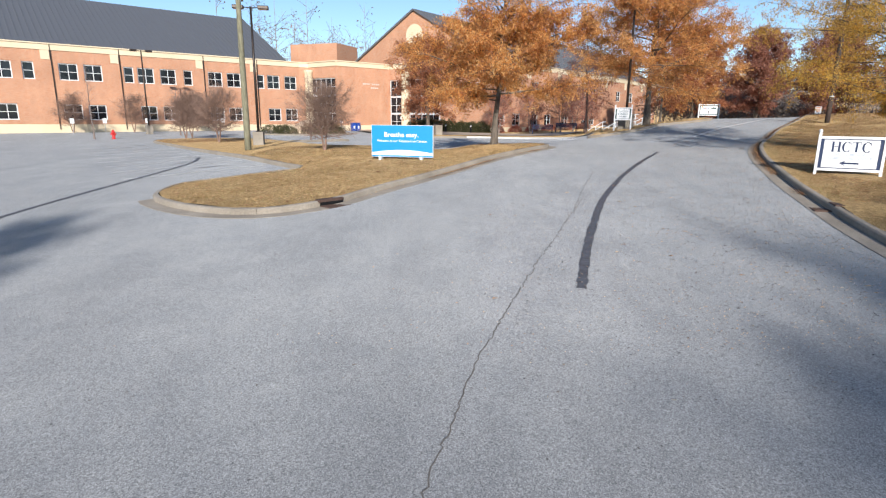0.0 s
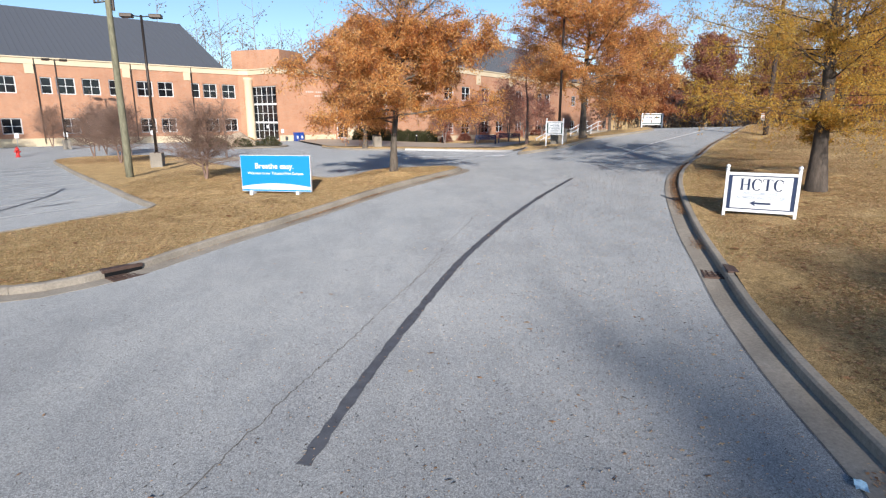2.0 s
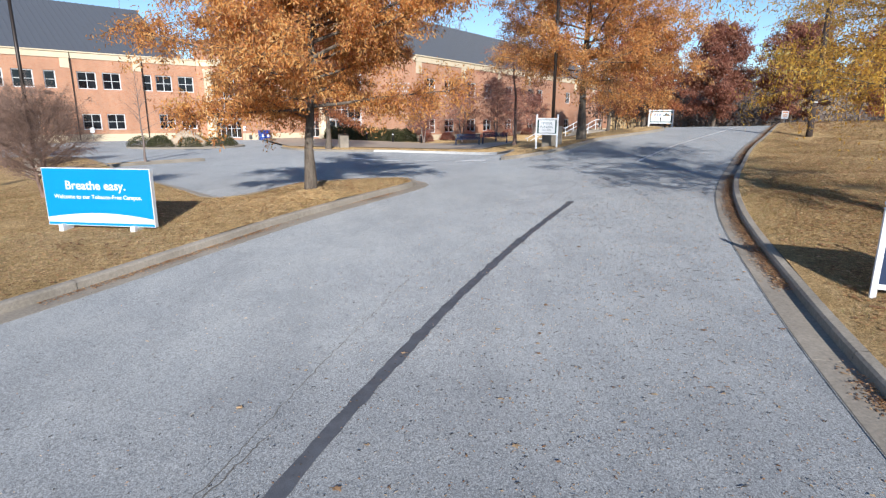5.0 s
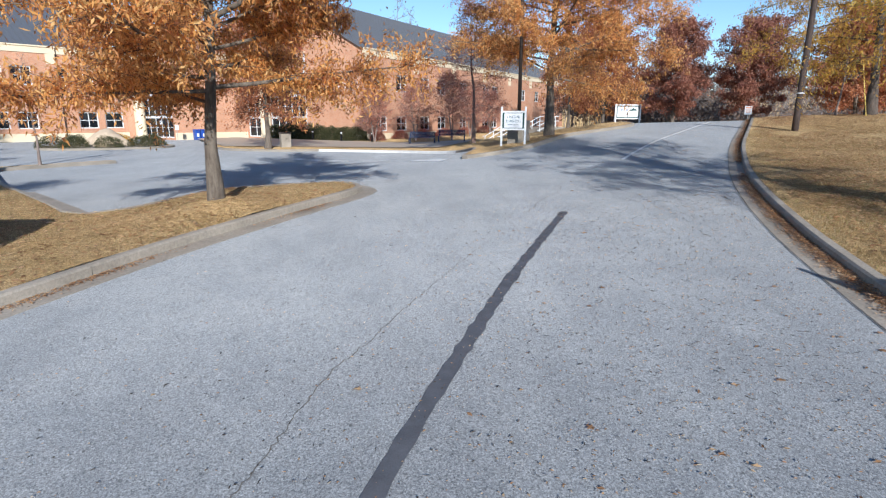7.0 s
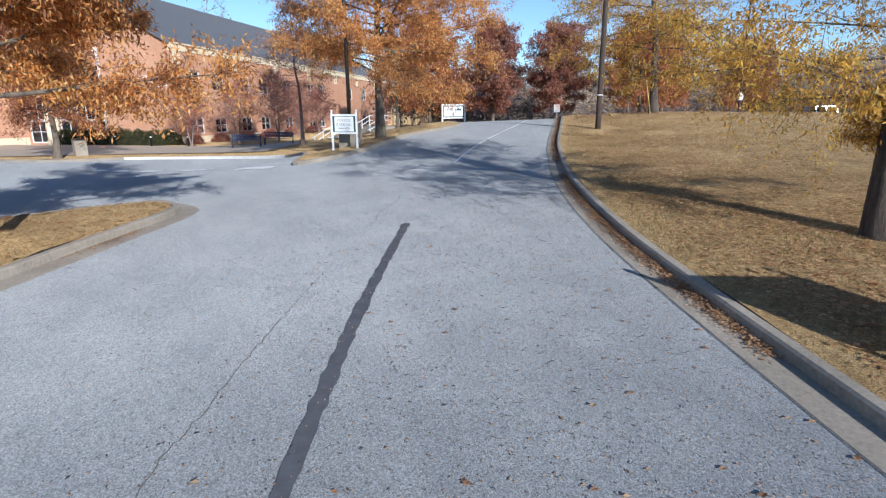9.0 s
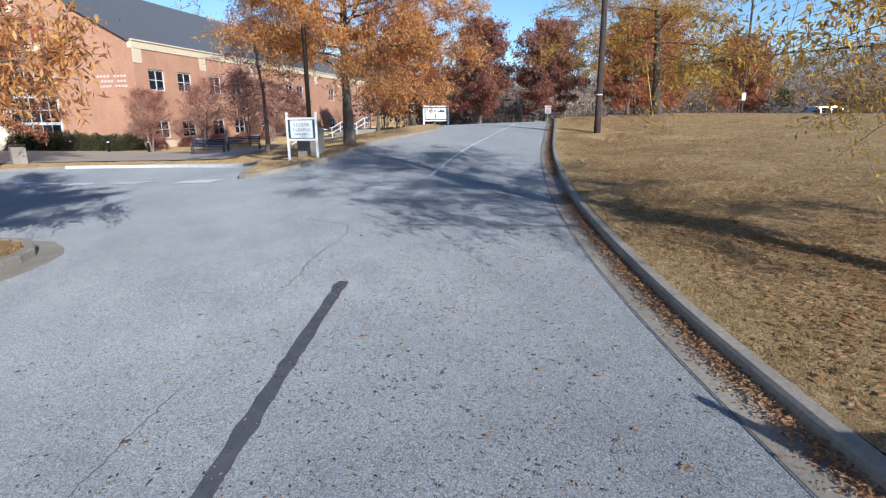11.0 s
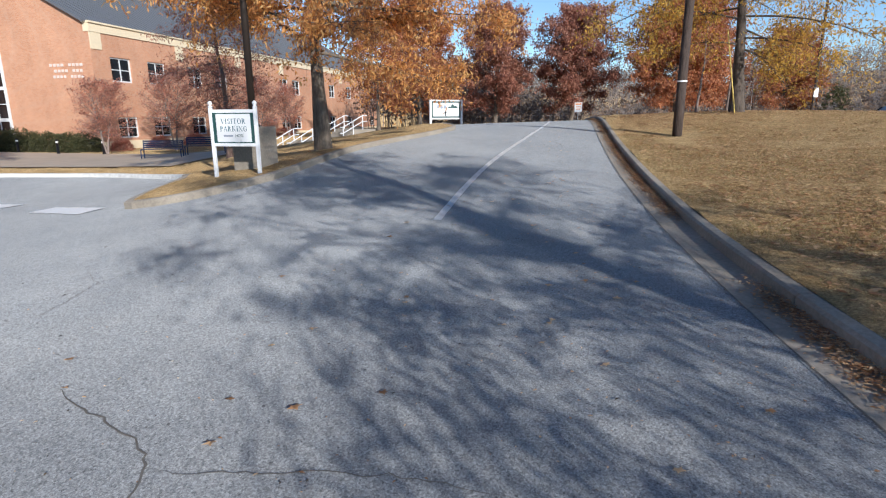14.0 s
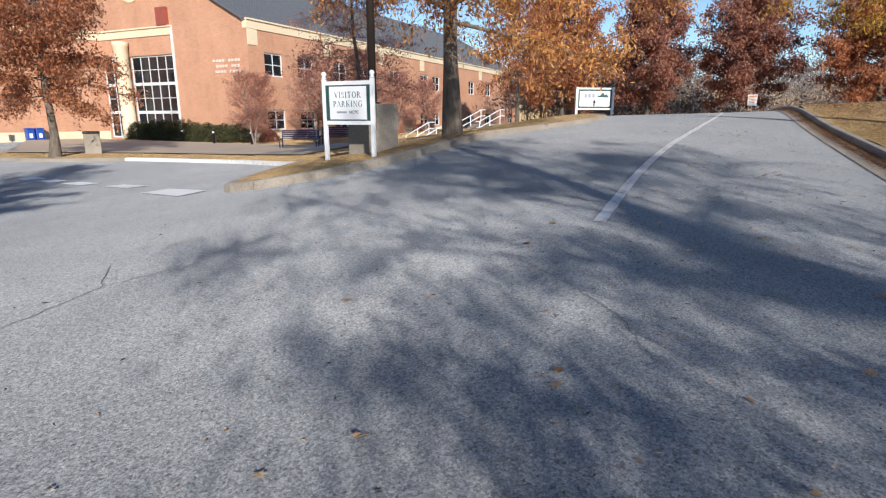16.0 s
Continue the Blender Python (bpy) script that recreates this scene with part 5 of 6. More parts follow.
def signs():
    # direction sign on the grass bank
    ob, w, y = panel_sign("direction_sign", (10.68, 14.72), (12.0, 13.98), 0.14, 1.10, 1.15, "white framed direction sign with blue lettering on the grass bank", WHITE, NAVY, 0.07)
    serif_words("HCTC", 0.28, NAVY, ob, w / 2, 0.815, y, 0.02)
    words("WELCOME AND", 0.098, PALELETTER, ob, w / 2, 0.60, y, stretch=1.1)
    words("ADMISSIONS CENTER", 0.098, PALELETTER, ob, w / 2, 0.495, y, stretch=1.1)
    arrow(ob, NAVY, w / 2, 0.365, y - 0.002, 0.46, 0.15)
    # visitor parking sign
    ob, w, y = panel_sign("parking_sign", (10.65, 35.33), (11.5, 34.7), 0.59, 1.37, 1.41, "white framed visitor parking sign by the kerb", WHITE, GREENPAINT, 0.07)
    serif_words("VISITOR", 0.112, SIGNTEAL, ob, w / 2, 1.125, y, 0.1)
    serif_words("PARKING", 0.112, SIGNTEAL, ob, w / 2, 0.965, y, 0.1)
    bars(ob, GREYLETTER, [(w / 2 - 0.14, 0.815, 0.22, 0.035)], y)
    words("HCTC", 0.075, GREENPAINT, ob, w / 2 + 0.13, 0.815, y)
    # sign at the crest
    ob, w, y = panel_sign("campus_sign", (21.3, 47.9), (23.0, 47.9), 0.14, 1.08, 1.10, "white framed campus sign with green emblem at the crest", WHITE, GREENPAINT, 0.1, finials=False, margin=0.075)
    bars(ob, GREYLETTER, [(w / 2 - 0.44, 0.74, 0.13, 0.17), (w / 2 - 0.26, 0.74, 0.13, 0.17), (w / 2 - 0.08, 0.74, 0.13, 0.17)], y)
    bm = bmesh.new()
    pts = [(-0.28, 0), (-0.2, 0.1), (-0.13, 0.07), (0.0, 0.22), (0.1, 0.11), (0.17, 0.15), (0.3, 0)]
    bm.faces.new([bm.verts.new((w / 2 + 0.36 + a, y - 0.002, 0.67 + b)) for a, b in pts][::-1])
    part("emblem", bm, GREENPAINT, ob, "dark green hill-shaped emblem")
    arrow(ob, BLACK, w / 2 - 0.03, 0.45, y - 0.002, 0.3, 0.2, up=True)
    # blue banner board
    za = level(-1.6, 19.9) + 0.12
    ob = empty("banner_sign", -2.84, 20.08, za, math.degrees(math.atan2(-0.42, 2.37)), "bright blue banner board with white lettering on the lawn", "sign")
    W, z0, z1 = 2.41, 0.10, 1.29
    bm = bmesh.new()
    box(bm, W / 2, 0.05, (z0 + z1) / 2, W, 0.1, z1 - z0, 0, 0.004)
    part("board", bm, WHITE, ob, "white-edged board")
    bm = bmesh.new()
    n = 40
    top, wave = [], []
    for i in range(n + 1):
        x = 0.015 + (W - 0.03) * i / n
        wave.append((x, z0 + 0.10 + 0.17 * math.sin(math.pi * (0.12 + 0.76 * i / n))))
    vs = [bm.verts.new((x, -0.003, z)) for x, z in wave] + [bm.verts.new((W - 0.015, -0.003, z1 - 0.015)), bm.verts.new((0.015, -0.003, z1 - 0.015))]
    bm.faces.new(vs)
    part("banner_field", bm, BANNER, ob, "bright blue printed field")
    bm = bmesh.new()
    box(bm, W / 2, -0.002, z0 + 0.04, W - 0.03, 0.004, 0.05)
    part("banner_stripe", bm, BANNER, ob)
    words("Breathe easy.", 0.25, WHITE, ob, W / 2 - 0.03, 0.93, -0.006)
    words("Welcome to our Tobacco-Free Campus.", 0.118, WHITE, ob, W / 2, 0.70, -0.006)
    for x in (0.35, W - 0.45):
        bm = bmesh.new()
        box(bm, x, 0.05, 0.03, 0.1, 0.3, 0.2, 0, 0.005)
        part("foot", bm, WHITE, ob)
    # small road sign at the crest
    x, y0 = 36.0, 55.2
    ob = empty("road_sign", x, y0, level(x, y0) + 0.0, -32, "small white road sign with orange lettering on a steel post", "sign")
    bm = bmesh.new()
    box(bm, 0, 0.03, 0.7, 0.05, 0.03, 1.8)
    part("post", bm, STEEL, ob)
    bm = bmesh.new()
    box(bm, 0, 0, 1.26, 0.52, 0.01, 0.66, 0, 0.003)
    part("panel", bm, WHITE, ob)
    bars(ob, ORANGEPAINT, [(0, 1.48, 0.42, 0.11), (0, 1.31, 0.37, 0.045), (0, 1.21, 0.37, 0.045), (0, 1.11, 0.3, 0.045)], -0.007)
    # parking signs by the west wing
    for i, (x, y0) in enumerate(((-38.5, 56.0), (-36.3, 57.9), (-33.2, 60.5), (-27.0, 65.8), (-46.5, 51.0), (-14.2, 72.5))):
        ob = empty("parking_bay_sign", x, y0, level(x, y0), 35, "small white parking sign on a short post", "sign", "parking bay signs")
        bm = bmesh.new()
        box(bm, 0, 0.02, 0.75, 0.05, 0.03, 1.5)
        part("post", bm, STEEL, ob)
        bm = bmesh.new()
        box(bm, 0, 0, 1.35, 0.36, 0.01, 0.5, 0, 0.002)
        part("panel", bm, WHITE, ob)


PALELETTER = plain("pale_grey_lettering", (0.32, 0.38, 0.46), 0.6, 0, 0.05)
SIGNTEAL = plain("teal_lettering", (0.03, 0.11, 0.15), 0.5, 0, 0.08)
GREYLETTER = plain("grey_lettering", (0.24, 0.28, 0.35), 0.6, 0, 0.05)
STEEL = plain("galvanised_steel", (0.38, 0.39, 0.40), 0.45, 0.6)
ORANGEPAINT = plain("orange_paint", (0.62, 0.26, 0.12), 0.5)
signs()


# ---- poles and lamps ----
def lamp_post(x, y, label, height=8.2, rz=0.0, pedestal=0.85, block=0.62):
    z = level(x, y) + 0.08
    ob = empty("lamp_post", x, y, z, rz, label, "lamp", "lamp posts")
    bm = bmesh.new()
    box(bm, 0, 0, pedestal / 2 - 0.1, block, block, pedestal + 0.2, 0, 0.02)
    part("pedestal", bm, CONCRETE, ob, "square concrete pedestal")
    bm = bmesh.new()
    tube(bm, [(0, 0, pedestal), (0, 0, pedestal + 0.04)], 0.16, 12)
    part("base_plate", bm, BRONZE, ob)
    bm = bmesh.new()
    tube(bm, [(0, 0, pedestal), (0, 0, height)], [0.085, 0.065], 12)
    part("pole", bm, BRONZE, ob, "", True)
    for s in (-1, 1):
        bm = bmesh.new()
        tube(bm, [(0, 0, height - 0.08), (s * 0.42, 0, height - 0.04)], 0.03, 8)
        arm = part("arm", bm, BRONZE, ob)
        bm = bmesh.new()
        box(bm, s * 0.72, 0, height - 0.04, 0.62, 0.42, 0.2, 0, 0.03)
        head = part("lamp_head", bm, BRONZE, ob, "dark box lamp head")
        bm = bmesh.new()
        box(bm, s * 0.72, 0, height - 0.148, 0.5, 0.32, 0.02)
        part("lens", bm, GLASS, head)
    return ob


def utility_pole(x, y, label, mat, r=0.15, height=10.0, lean=(0.0, 0.0), band=False):
    z = level(x, y)
    ob = empty("utility_pole", x, y, z, 0, label, "pole", "utility poles")
    bm = bmesh.new()
    n = 8
    tube(bm, [(lean[0] * k / n * height, lean[1] * k / n * height, height * k / n) for k in range(n + 1)], [r * (1 - 0.35 * k / n) for k in range(n + 1)], 14)
    part("shaft", bm, mat, ob, "", True)
    if band:
        bm = bmesh.new()
        q = 1.75
        tube(bm, [(lean[0] * q, lean[1] * q, q), (lean[0] * q, lean[1] * q, q + 0.04)], r * 0.94 + 0.012, 14)
        part("band", bm, WHITE, ob)
    return ob


lamp_post(-11.8, 33.6, "dark bronze double-headed lamp post on a concrete pedestal", 8.1, 10)
lamp_post(11.6, 36.1, "tall dark lamp post on a concrete pedestal by the sign", 8.4, 50, 1.0, 0.74)
lamp_post(-32.0, 58.5, "far dark lamp post in the car park", 8.4, 40)
pole = utility_pole(-10.3, 27.5, "grey-green wooden utility pole on the lawn island", POLEWOOD, 0.17, 8.9)
bm = bmesh.new()
tube(bm, [(0.1, 0, 7.7), (-0.55, -0.1, 7.6)], 0.03, 6)
arm = part("bracket", bm, BRONZE, pole)
for x in (-0.2, -0.38, -0.55):
    bm = bmesh.new()
    lathe(bm, [(0.03, 0), (0.06, 0.03), (0.035, 0.06), (0.06, 0.09), (0.035, 0.12), (0.02, 0.16)], 10, (x, -0.06, 7.63))
    part("insulator", bm, STEEL, arm, "small ribbed insulator")
bm = bmesh.new()
tube(bm, [(0.2, 0, 7.3), (0.2, 0, 8.0)], 0.06, 8)
part("cut_out", bm, BRONZE, pole, "dark fuse cut-out")
utility_pole(23.75, 34.7, "dark brown wooden utility pole on the grass bank", DARKPOLE, 0.145, 10.5, (0.012, 0.0), True)
ob = utility_pole(48.7, 46.6, "thin far wooden pole with a small white sign", DARKPOLE, 0.11, 10.5)
bm = bmesh.new()
box(bm, -0.05, -0.13, 2.45, 0.46, 0.012, 0.6, 0, 0.004)
part("sign_plate", bm, WHITE, ob, "small white sign plate")
shrub(76.0, 61.5, 3.4, 3.0, 4.2, LEAF_GREEN, "dark green cedar at the foot of the wooded hill", 171, "cedar", leaves=5000, leaf=0.2)
bm = bmesh.new()
tube(bm, [(30.2, 37.85, level(30.2, 37.85)), (29.65, 38.15, level(30.2, 37.85) + 3.3)], 0.024, 8)
tagged(part("guy_wire_guard", bm, plain("yellow_plastic", (0.62, 0.45, 0.10), 0.5), None), "leaning yellow guy-wire guard beside the crest oak", "guard")


# ---- street furniture ----
def bench(x, y, rz):
    ob = empty("bench", x, y, level(x, y) + 0.19, rz, "dark blue metal bench with slatted seat and back", "bench", "benches on the walkway")
    for s in (-0.95, 0.95):
        bm = bmesh.new()
        tube(bm, [(s, -0.25, 0), (s, -0.25, 0.42)], 0.03, 8)
        tube(bm, [(s, 0.22, 0), (s, 0.22, 0.45), (s, 0.32, 0.88)], 0.03, 8)
        tube(bm, [(s, -0.27, 0.42), (s, 0.24, 0.42)], 0.03, 8)
        part("end_frame", bm, NAVY, ob, "", True)
    for k in range(5):
        bm = bmesh.new()
        box(bm, 0, -0.22 + 0.105 * k, 0.45, 1.94, 0.08, 0.03, 0, 0.006)
        part("seat_slat", bm, NAVY, ob)
    for k in range(4):
        bm = bmesh.new()
        box(bm, 0, 0.235 + 0.024 * k, 0.54 + 0.1 * k, 1.94, 0.03, 0.075, 0, 0.006)
        part("back_slat", bm, NAVY, ob)
    return ob


bench(9.05, 54.4, -14)
bench(11.1, 53.1, -14)


def bollard(x, y):
    ob = empty("bollard", x, y, level(x, y) + 0.17, 0, "short black bollard light by the hedge", "bollard", "bollards at the hedge")
    bm = bmesh.new()
    lathe(bm, [(0.11, 0), (0.11, 0.05), (0.085, 0.06), (0.085, 0.72)], 14)
    part("shaft", bm, BLACK, ob, "", True)
    bm = bmesh.new()
    lathe(bm, [(0.08, 0.72), (0.08, 0.84)], 14)
    part("lens", bm, WHITE, ob, "pale lamp band", True)
    bm = bmesh.new()
    lathe(bm, [(0.1, 0.84), (0.1, 0.9), (0.06, 0.96)], 14)
    part("cap", bm, BLACK, ob, "", True)


for p in ((-0.6, 71.0), (2.45, 66.9), (5.35, 64.4)):
    bollard(*p)


def hydrant(x, y):
    ob = empty("fire_hydrant", x, y, level(x, y), 0, "red fire hydrant at the car park's edge", "hydrant")
    bm = bmesh.new()
    lathe(bm, [(0.2, 0), (0.2, 0.05), (0.13, 0.07), (0.13, 0.55), (0.17, 0.57), (0.17, 0.62), (0.14, 0.66), (0.1, 0.76), (0.04, 0.8), (0.04, 0.86)], 16)
    part("body", bm, REDPAINT, ob, "", True)
    for a in (0, 90, 180):
        bm = bmesh.new()
        d = Vector((math.cos(radians(a)), -math.sin(radians(a)), 0))
        tube(bm, [d * 0.1 + Vector((0, 0, 0.45)), d * 0.24 + Vector((0, 0, 0.45))], 0.07, 10)
        part("outlet_cap", bm, REDPAINT, ob)


hydrant(-29.95, 48.6)


def litter_bin(x, y):
    ob = empty("litter_bin", x, y, level(x, y) + 0.14, 20, "square exposed-concrete litter bin near the entrance", "bin")
    bm = bmesh.new()
    box(bm, 0, 0, 0.5, 0.72, 0.72, 1.0, 0, 0.03)
    part("body", bm, CONCRETE, ob)
    bm = bmesh.new()
    box(bm, 0, 0, 1.06, 0.76, 0.76, 0.12, 0, 0.03)
    part("lid", bm, BRONZE, ob, "dark lid")


litter_bin(-1.2, 55.8)
for i in range(2):
    x, y = -13.2 + 0.5 * i, 75.55 + 0.42 * i
    ob = empty("recycling_bin", x, y, level(x, y), 40, "blue plastic recycling bin at the brick wall", "bin", "blue recycling bins")
    bm = bmesh.new()
    box(bm, 0, 0, 0.5, 0.56, 0.6, 1.0, 0, 0.05)
    part("body", bm, BLUEPLASTIC, ob)
    bm = bmesh.new()
    box(bm, 0, 0, 1.05, 0.6, 0.66, 0.1, 0, 0.04)
    part("lid", bm, BLUEPLASTIC, ob)
    bm = bmesh.new()
    box(bm, 0, -0.302, 0.5, 0.24, 0.006, 0.36)
    part("sticker", bm, WHITE, ob, "white sticker")


def steps():
    """Two flights of concrete steps with white pipe rails, climbing beside the verge."""
    a, b = Vector((15.9, 62.3)), Vector((25.7, 68.2))
    d = (b - a)
    length = d.length
    z0, z1 = level(*a) - 0.55, level(*a) + 1.15
    ob = empty("outdoor_steps", a.x, a.y, z0, math.degrees(math.atan2(d.y, d.x)), "concrete outdoor steps with white pipe railings", "steps")
    n = 10
    u = 0.0
    z = 0.0
    path = [(0.0, 0.0)]
    for i in range(n):
        run = 0.34 if i != 5 else 3.4
        z += (z1 - z0) / n
        bm = bmesh.new()
        box(bm, u + run / 2 + 0.6, 0, z / 2 - 0.3, run + 0.02, 2.0, z + 0.6, 0, 0.01)
        part("step", bm, CONCRETE, ob)
        u += run
        path.append((u, z))
    bm = bmesh.new()
    box(bm, u + 1.8, 0, z / 2 - 0.3, 2.4, 2.0, z + 0.6)
    part("landing", bm, CONCRETE, ob)
    for s in (-1.0, 1.0):
        for lo, hi, zl, zh in ((0.4, 2.5, 0.0, 0.9), (5.6, 7.8, 0.95, 1.8)):
            rail = [(lo, 0), (hi, 0)]
            for h in (0.5, 0.95):
                bm = bmesh.new()
                tube(bm, [(lo - 0.3, s, zl + h), (lo, s, zl + h), (hi, s, zh + h), (hi + 0.5, s, zh + h)], 0.035, 8)
                part("rail", bm, WHITE, ob, "white pipe rail")
            for t in np.linspace(0, 1, 3):
                bm = bmesh.new()
                x, zz = lo + (hi - lo) * t, zl + (zh - zl) * t
                tube(bm, [(x, s, zz - 0.1), (x, s, zz + 0.95)], 0.035, 8)
                part("post", bm, WHITE, ob)


steps()


# ---- parked car behind the crest ----
def car(x, y, rz, label, mat):
    z = level(x, y) - 0.02
    ob = empty("car", x, y, z, rz, label, "car", "parked cars")
    prof = [(-2.3, 0.35), (-2.32, 0.8), (-2.2, 1.0), (-1.95, 1.62), (-1.6, 1.72), (0.1, 1.70), (0.9, 1.12), (2.0, 0.98), (2.3, 0.75), (2.32, 0.35)]
    bm = bmesh.new()
    sides = []
    for w, s in ((-0.86, 1), (-0.92, 0.985), (0.92, 0.985), (0.86, 1)):
        sides.append([bm.verts.new((px, w * (0.84 if pz > 1.15 else 1.0), pz * (1 if abs(w) < 0.9 else 0.99))) for px, pz in prof])
    for r0, r1 in zip(sides, sides[1:]):
        for k in range(len(prof)):
            bm.faces.new((r0[k], r0[(k + 1) % len(prof)], r1[(k + 1) % len(prof)], r1[k]))
    bm.faces.new(sides[0])
    bm.faces.new(sides[-1][::-1])
    part("body", bm, mat, ob)
    for s in (-1, 1):
        for x0, x1 in ((-1.85, -1.0), (-0.92, -0.1), (0.0, 0.62)):
            bm = bmesh.new()
            v = [bm.verts.new((q, s * yy, zz)) for q, yy, zz in ((x0, 0.928, 1.14), (x1 + (0.25 if x1 > 0.3 else 0.02), 0.928, 1.14), (x1 - (0.25 if x1 > 0.3 else 0), 0.80, 1.6), (x0 + 0.08, 0.80, 1.6))]
            bm.faces.new(v)
            bmesh.ops.solidify(bm, geom=bm.faces[:], thickness=0.01)
            part("side_window", bm, GLASS, ob)
        for wx in (-1.4, 1.45):
            bm = bmesh.new()
            tube(bm, [(wx, s * 0.7, 0.34), (wx, s * 0.93, 0.34)], 0.34, 20)
            wheel = part("wheel", bm, BLACK, ob)
            bm = bmesh.new()
            tube(bm, [(wx, s * 0.92, 0.34), (wx, s * 0.94, 0.34)], 0.21, 16)
            part("rim", bm, STEEL, wheel)
    return ob


SILVER = plain("silver_car_paint", (0.24, 0.27, 0.31), 0.25, 0.5, 0.03, 2.0, 0.0)
car(59.6, 47.4, 150, "silver estate car parked beyond the bank", SILVER)
car(55.5, 33.5, 140, "grey car parked beyond the bank", SILVER)


# ---- road details ----
def ribbon(name, line, width, dz, mat, label, category, jitter=0.0, seed=1, taper=False):
    rng = np.random.default_rng(seed)
    line = np.asarray(line, float)
    if jitter:
        line = line + np.cumsum(rng.normal(0, jitter, line.shape), 0) * 0.35 + rng.normal(0, jitter, line.shape)
    w = width * rng.uniform(0.8, 1.2, len(line)) if jitter else width * rng.uniform(0.93, 1.07, len(line))
    if taper:
        w = w * np.clip(np.minimum(np.arange(len(line)), len(line) - 1 - np.arange(len(line))) / 6, 0.15, 1)
    t = np.gradient(line, axis=0)
    t /= np.linalg.norm(t, axis=1)[:, None] + 1e-9
    nrm = np.stack([-t[:, 1], t[:, 0]], -1) * w[:, None] / 2
    l, r = line + nrm, line - nrm
    n = len(line)
    v = np.vstack([np.column_stack([l, levels(l[:, 0], l[:, 1]) + dz]), np.column_stack([r, levels(r[:, 0], r[:, 1]) + dz])])
    i = np.arange(n - 1)
    f = np.column_stack([n + i, n + i + 1, i + 1, i])
    return tagged(arrays(name, v, f, mat), label, category, "", "structure")


CRACK_B = [(9.1, 26.07), (9.34, 25.59), (9.62, 25.1), (9.64, 24.68), (9.4, 24.14), (9.14, 23.77), (8.81, 23.3), (8.59, 22.94), (8.4, 22.54), (8.25, 22.31), (8.0, 21.95)]
CRACK_C = [(9.68, 24.84), (10.15, 24.59), (10.55, 24.42), (10.93, 24.17), (11.3, 23.81)]
STAIN = plain("oil_stained_asphalt", (0.17, 0.172, 0.18), 0.6, 0, 0.3, 5.0, 0.3)
CRACK = plain("open_crack", (0.13, 0.12, 0.11), 0.95, 0, 0.3, 9.0, 0.2)
ribbon("tar_strip", spline([(2.08, 5.9), (2.5, 7.5), (3.1, 9.5), (4.0, 12.2), (5.15, 14.9), (6.05, 16.8), (7.0, 18.7), (8.78, 22.0)], 0.12), 0.148, 0.007, TAR, "dark tar seal strip along the road", "road mark", 0.0016, 2)
ribbon("tar_strip", spline([(-10.2, 8.0), (-10.6, 12.0), (-10.75, 15.5), (-10.9, 21.9), (-11.8, 25.0)], 0.2), 0.16, 0.007, TAR, "dark tar seal strip across the car park", "road mark", 0.006, 3)
for line in (offset(KERB_E, 0.373)[(KERB_E[:, 1] > -4)],):
    ribbon("gutter_joint", spline(line, 0.1), 0.013, 0.0135, CRACK, "dark open joint between gutter and asphalt", "road mark", 0.0012, 9)
for width, seed, pts in ((0.013, 4, [(0.1, 0.5), (0.1, 1.9), (0.32, 2.75), (0.6, 3.9), (1.05, 5.3), (1.6, 6.9), (2.6, 9.9), (3.6, 12.6)]),
                         (0.009, 5, [(2.9, 10.4), (3.6, 12.9), (4.6, 15.9), (5.0, 16.7), (5.45, 17.6), (6.2, 18.9), (6.9, 20.1)]),
                         (0.013, 6, CRACK_B), (0.007, 7, CRACK_C), (0.005, 8, [(12.2, 26.4), (12.3, 27.2), (12.1, 28.3)]),
                         (0.007, 12, [(8.55, 27.5), (8.88, 28.1), (9.05, 28.51), (9.28, 28.74), (9.54, 28.89), (10.1, 29.05)]), (0.007, 13, [(9.07, 28.45), (8.95, 28.9), (8.81, 29.33)])):
    ribbon("road_crack", spline(pts, 0.06), width, 0.005, CRACK, "thin crack in the asphalt", "road mark", 0.010, seed, True)
ribbon("lane_line", spline([(13.15, 28.95), (14.8, 31.2), (16.9, 33.8), (20.3, 37.7), (24.5, 42.6), (29, 48.5)], 0.3), 0.115, 0.006, ROADPAINT, "worn white lane line on the road", "road mark")
for a, b in (((0.85, 44.9), (1.4, 44.3)), ((1.85, 43.9), (2.45, 43.3)), ((3.0, 42.75), (3.85, 41.95)), ((4.8, 40.95), (5.95, 39.45)), ((7.0, 37.0), (8.2, 35.15))):
    ribbon("stop_line_dash", spline([a, b], 0.15), 0.55, 0.016, DASHPAINT, "white painted dash across the drive", "road mark")
for i in range(9):
    p = np.array((-7.3, 20.7)) + np.array((-0.612, 0.791)) * 2.6 * i
    ribbon("bay_line", spline([p, p + np.array((-0.791, -0.612)) * 4.9], 0.5), 0.1, 0.006, ROADPAINT, "white parking bay line", "road mark")
    q = p + np.array((-0.612, 0.791)) * (1.3 + 0.2 * math.sin(3 * i)) + np.array((-0.791, -0.612)) * (1.0 + 0.5 * math.sin(2.1 * i))
    ribbon("oil_stain", spline([q, q + np.array((-0.791, -0.612)) * (1.1 + 0.4 * math.cos(i))], 0.12), 0.34, 0.004, STAIN, "dark oil stain in a parking bay", "stain", 0.02, 30 + i, True)


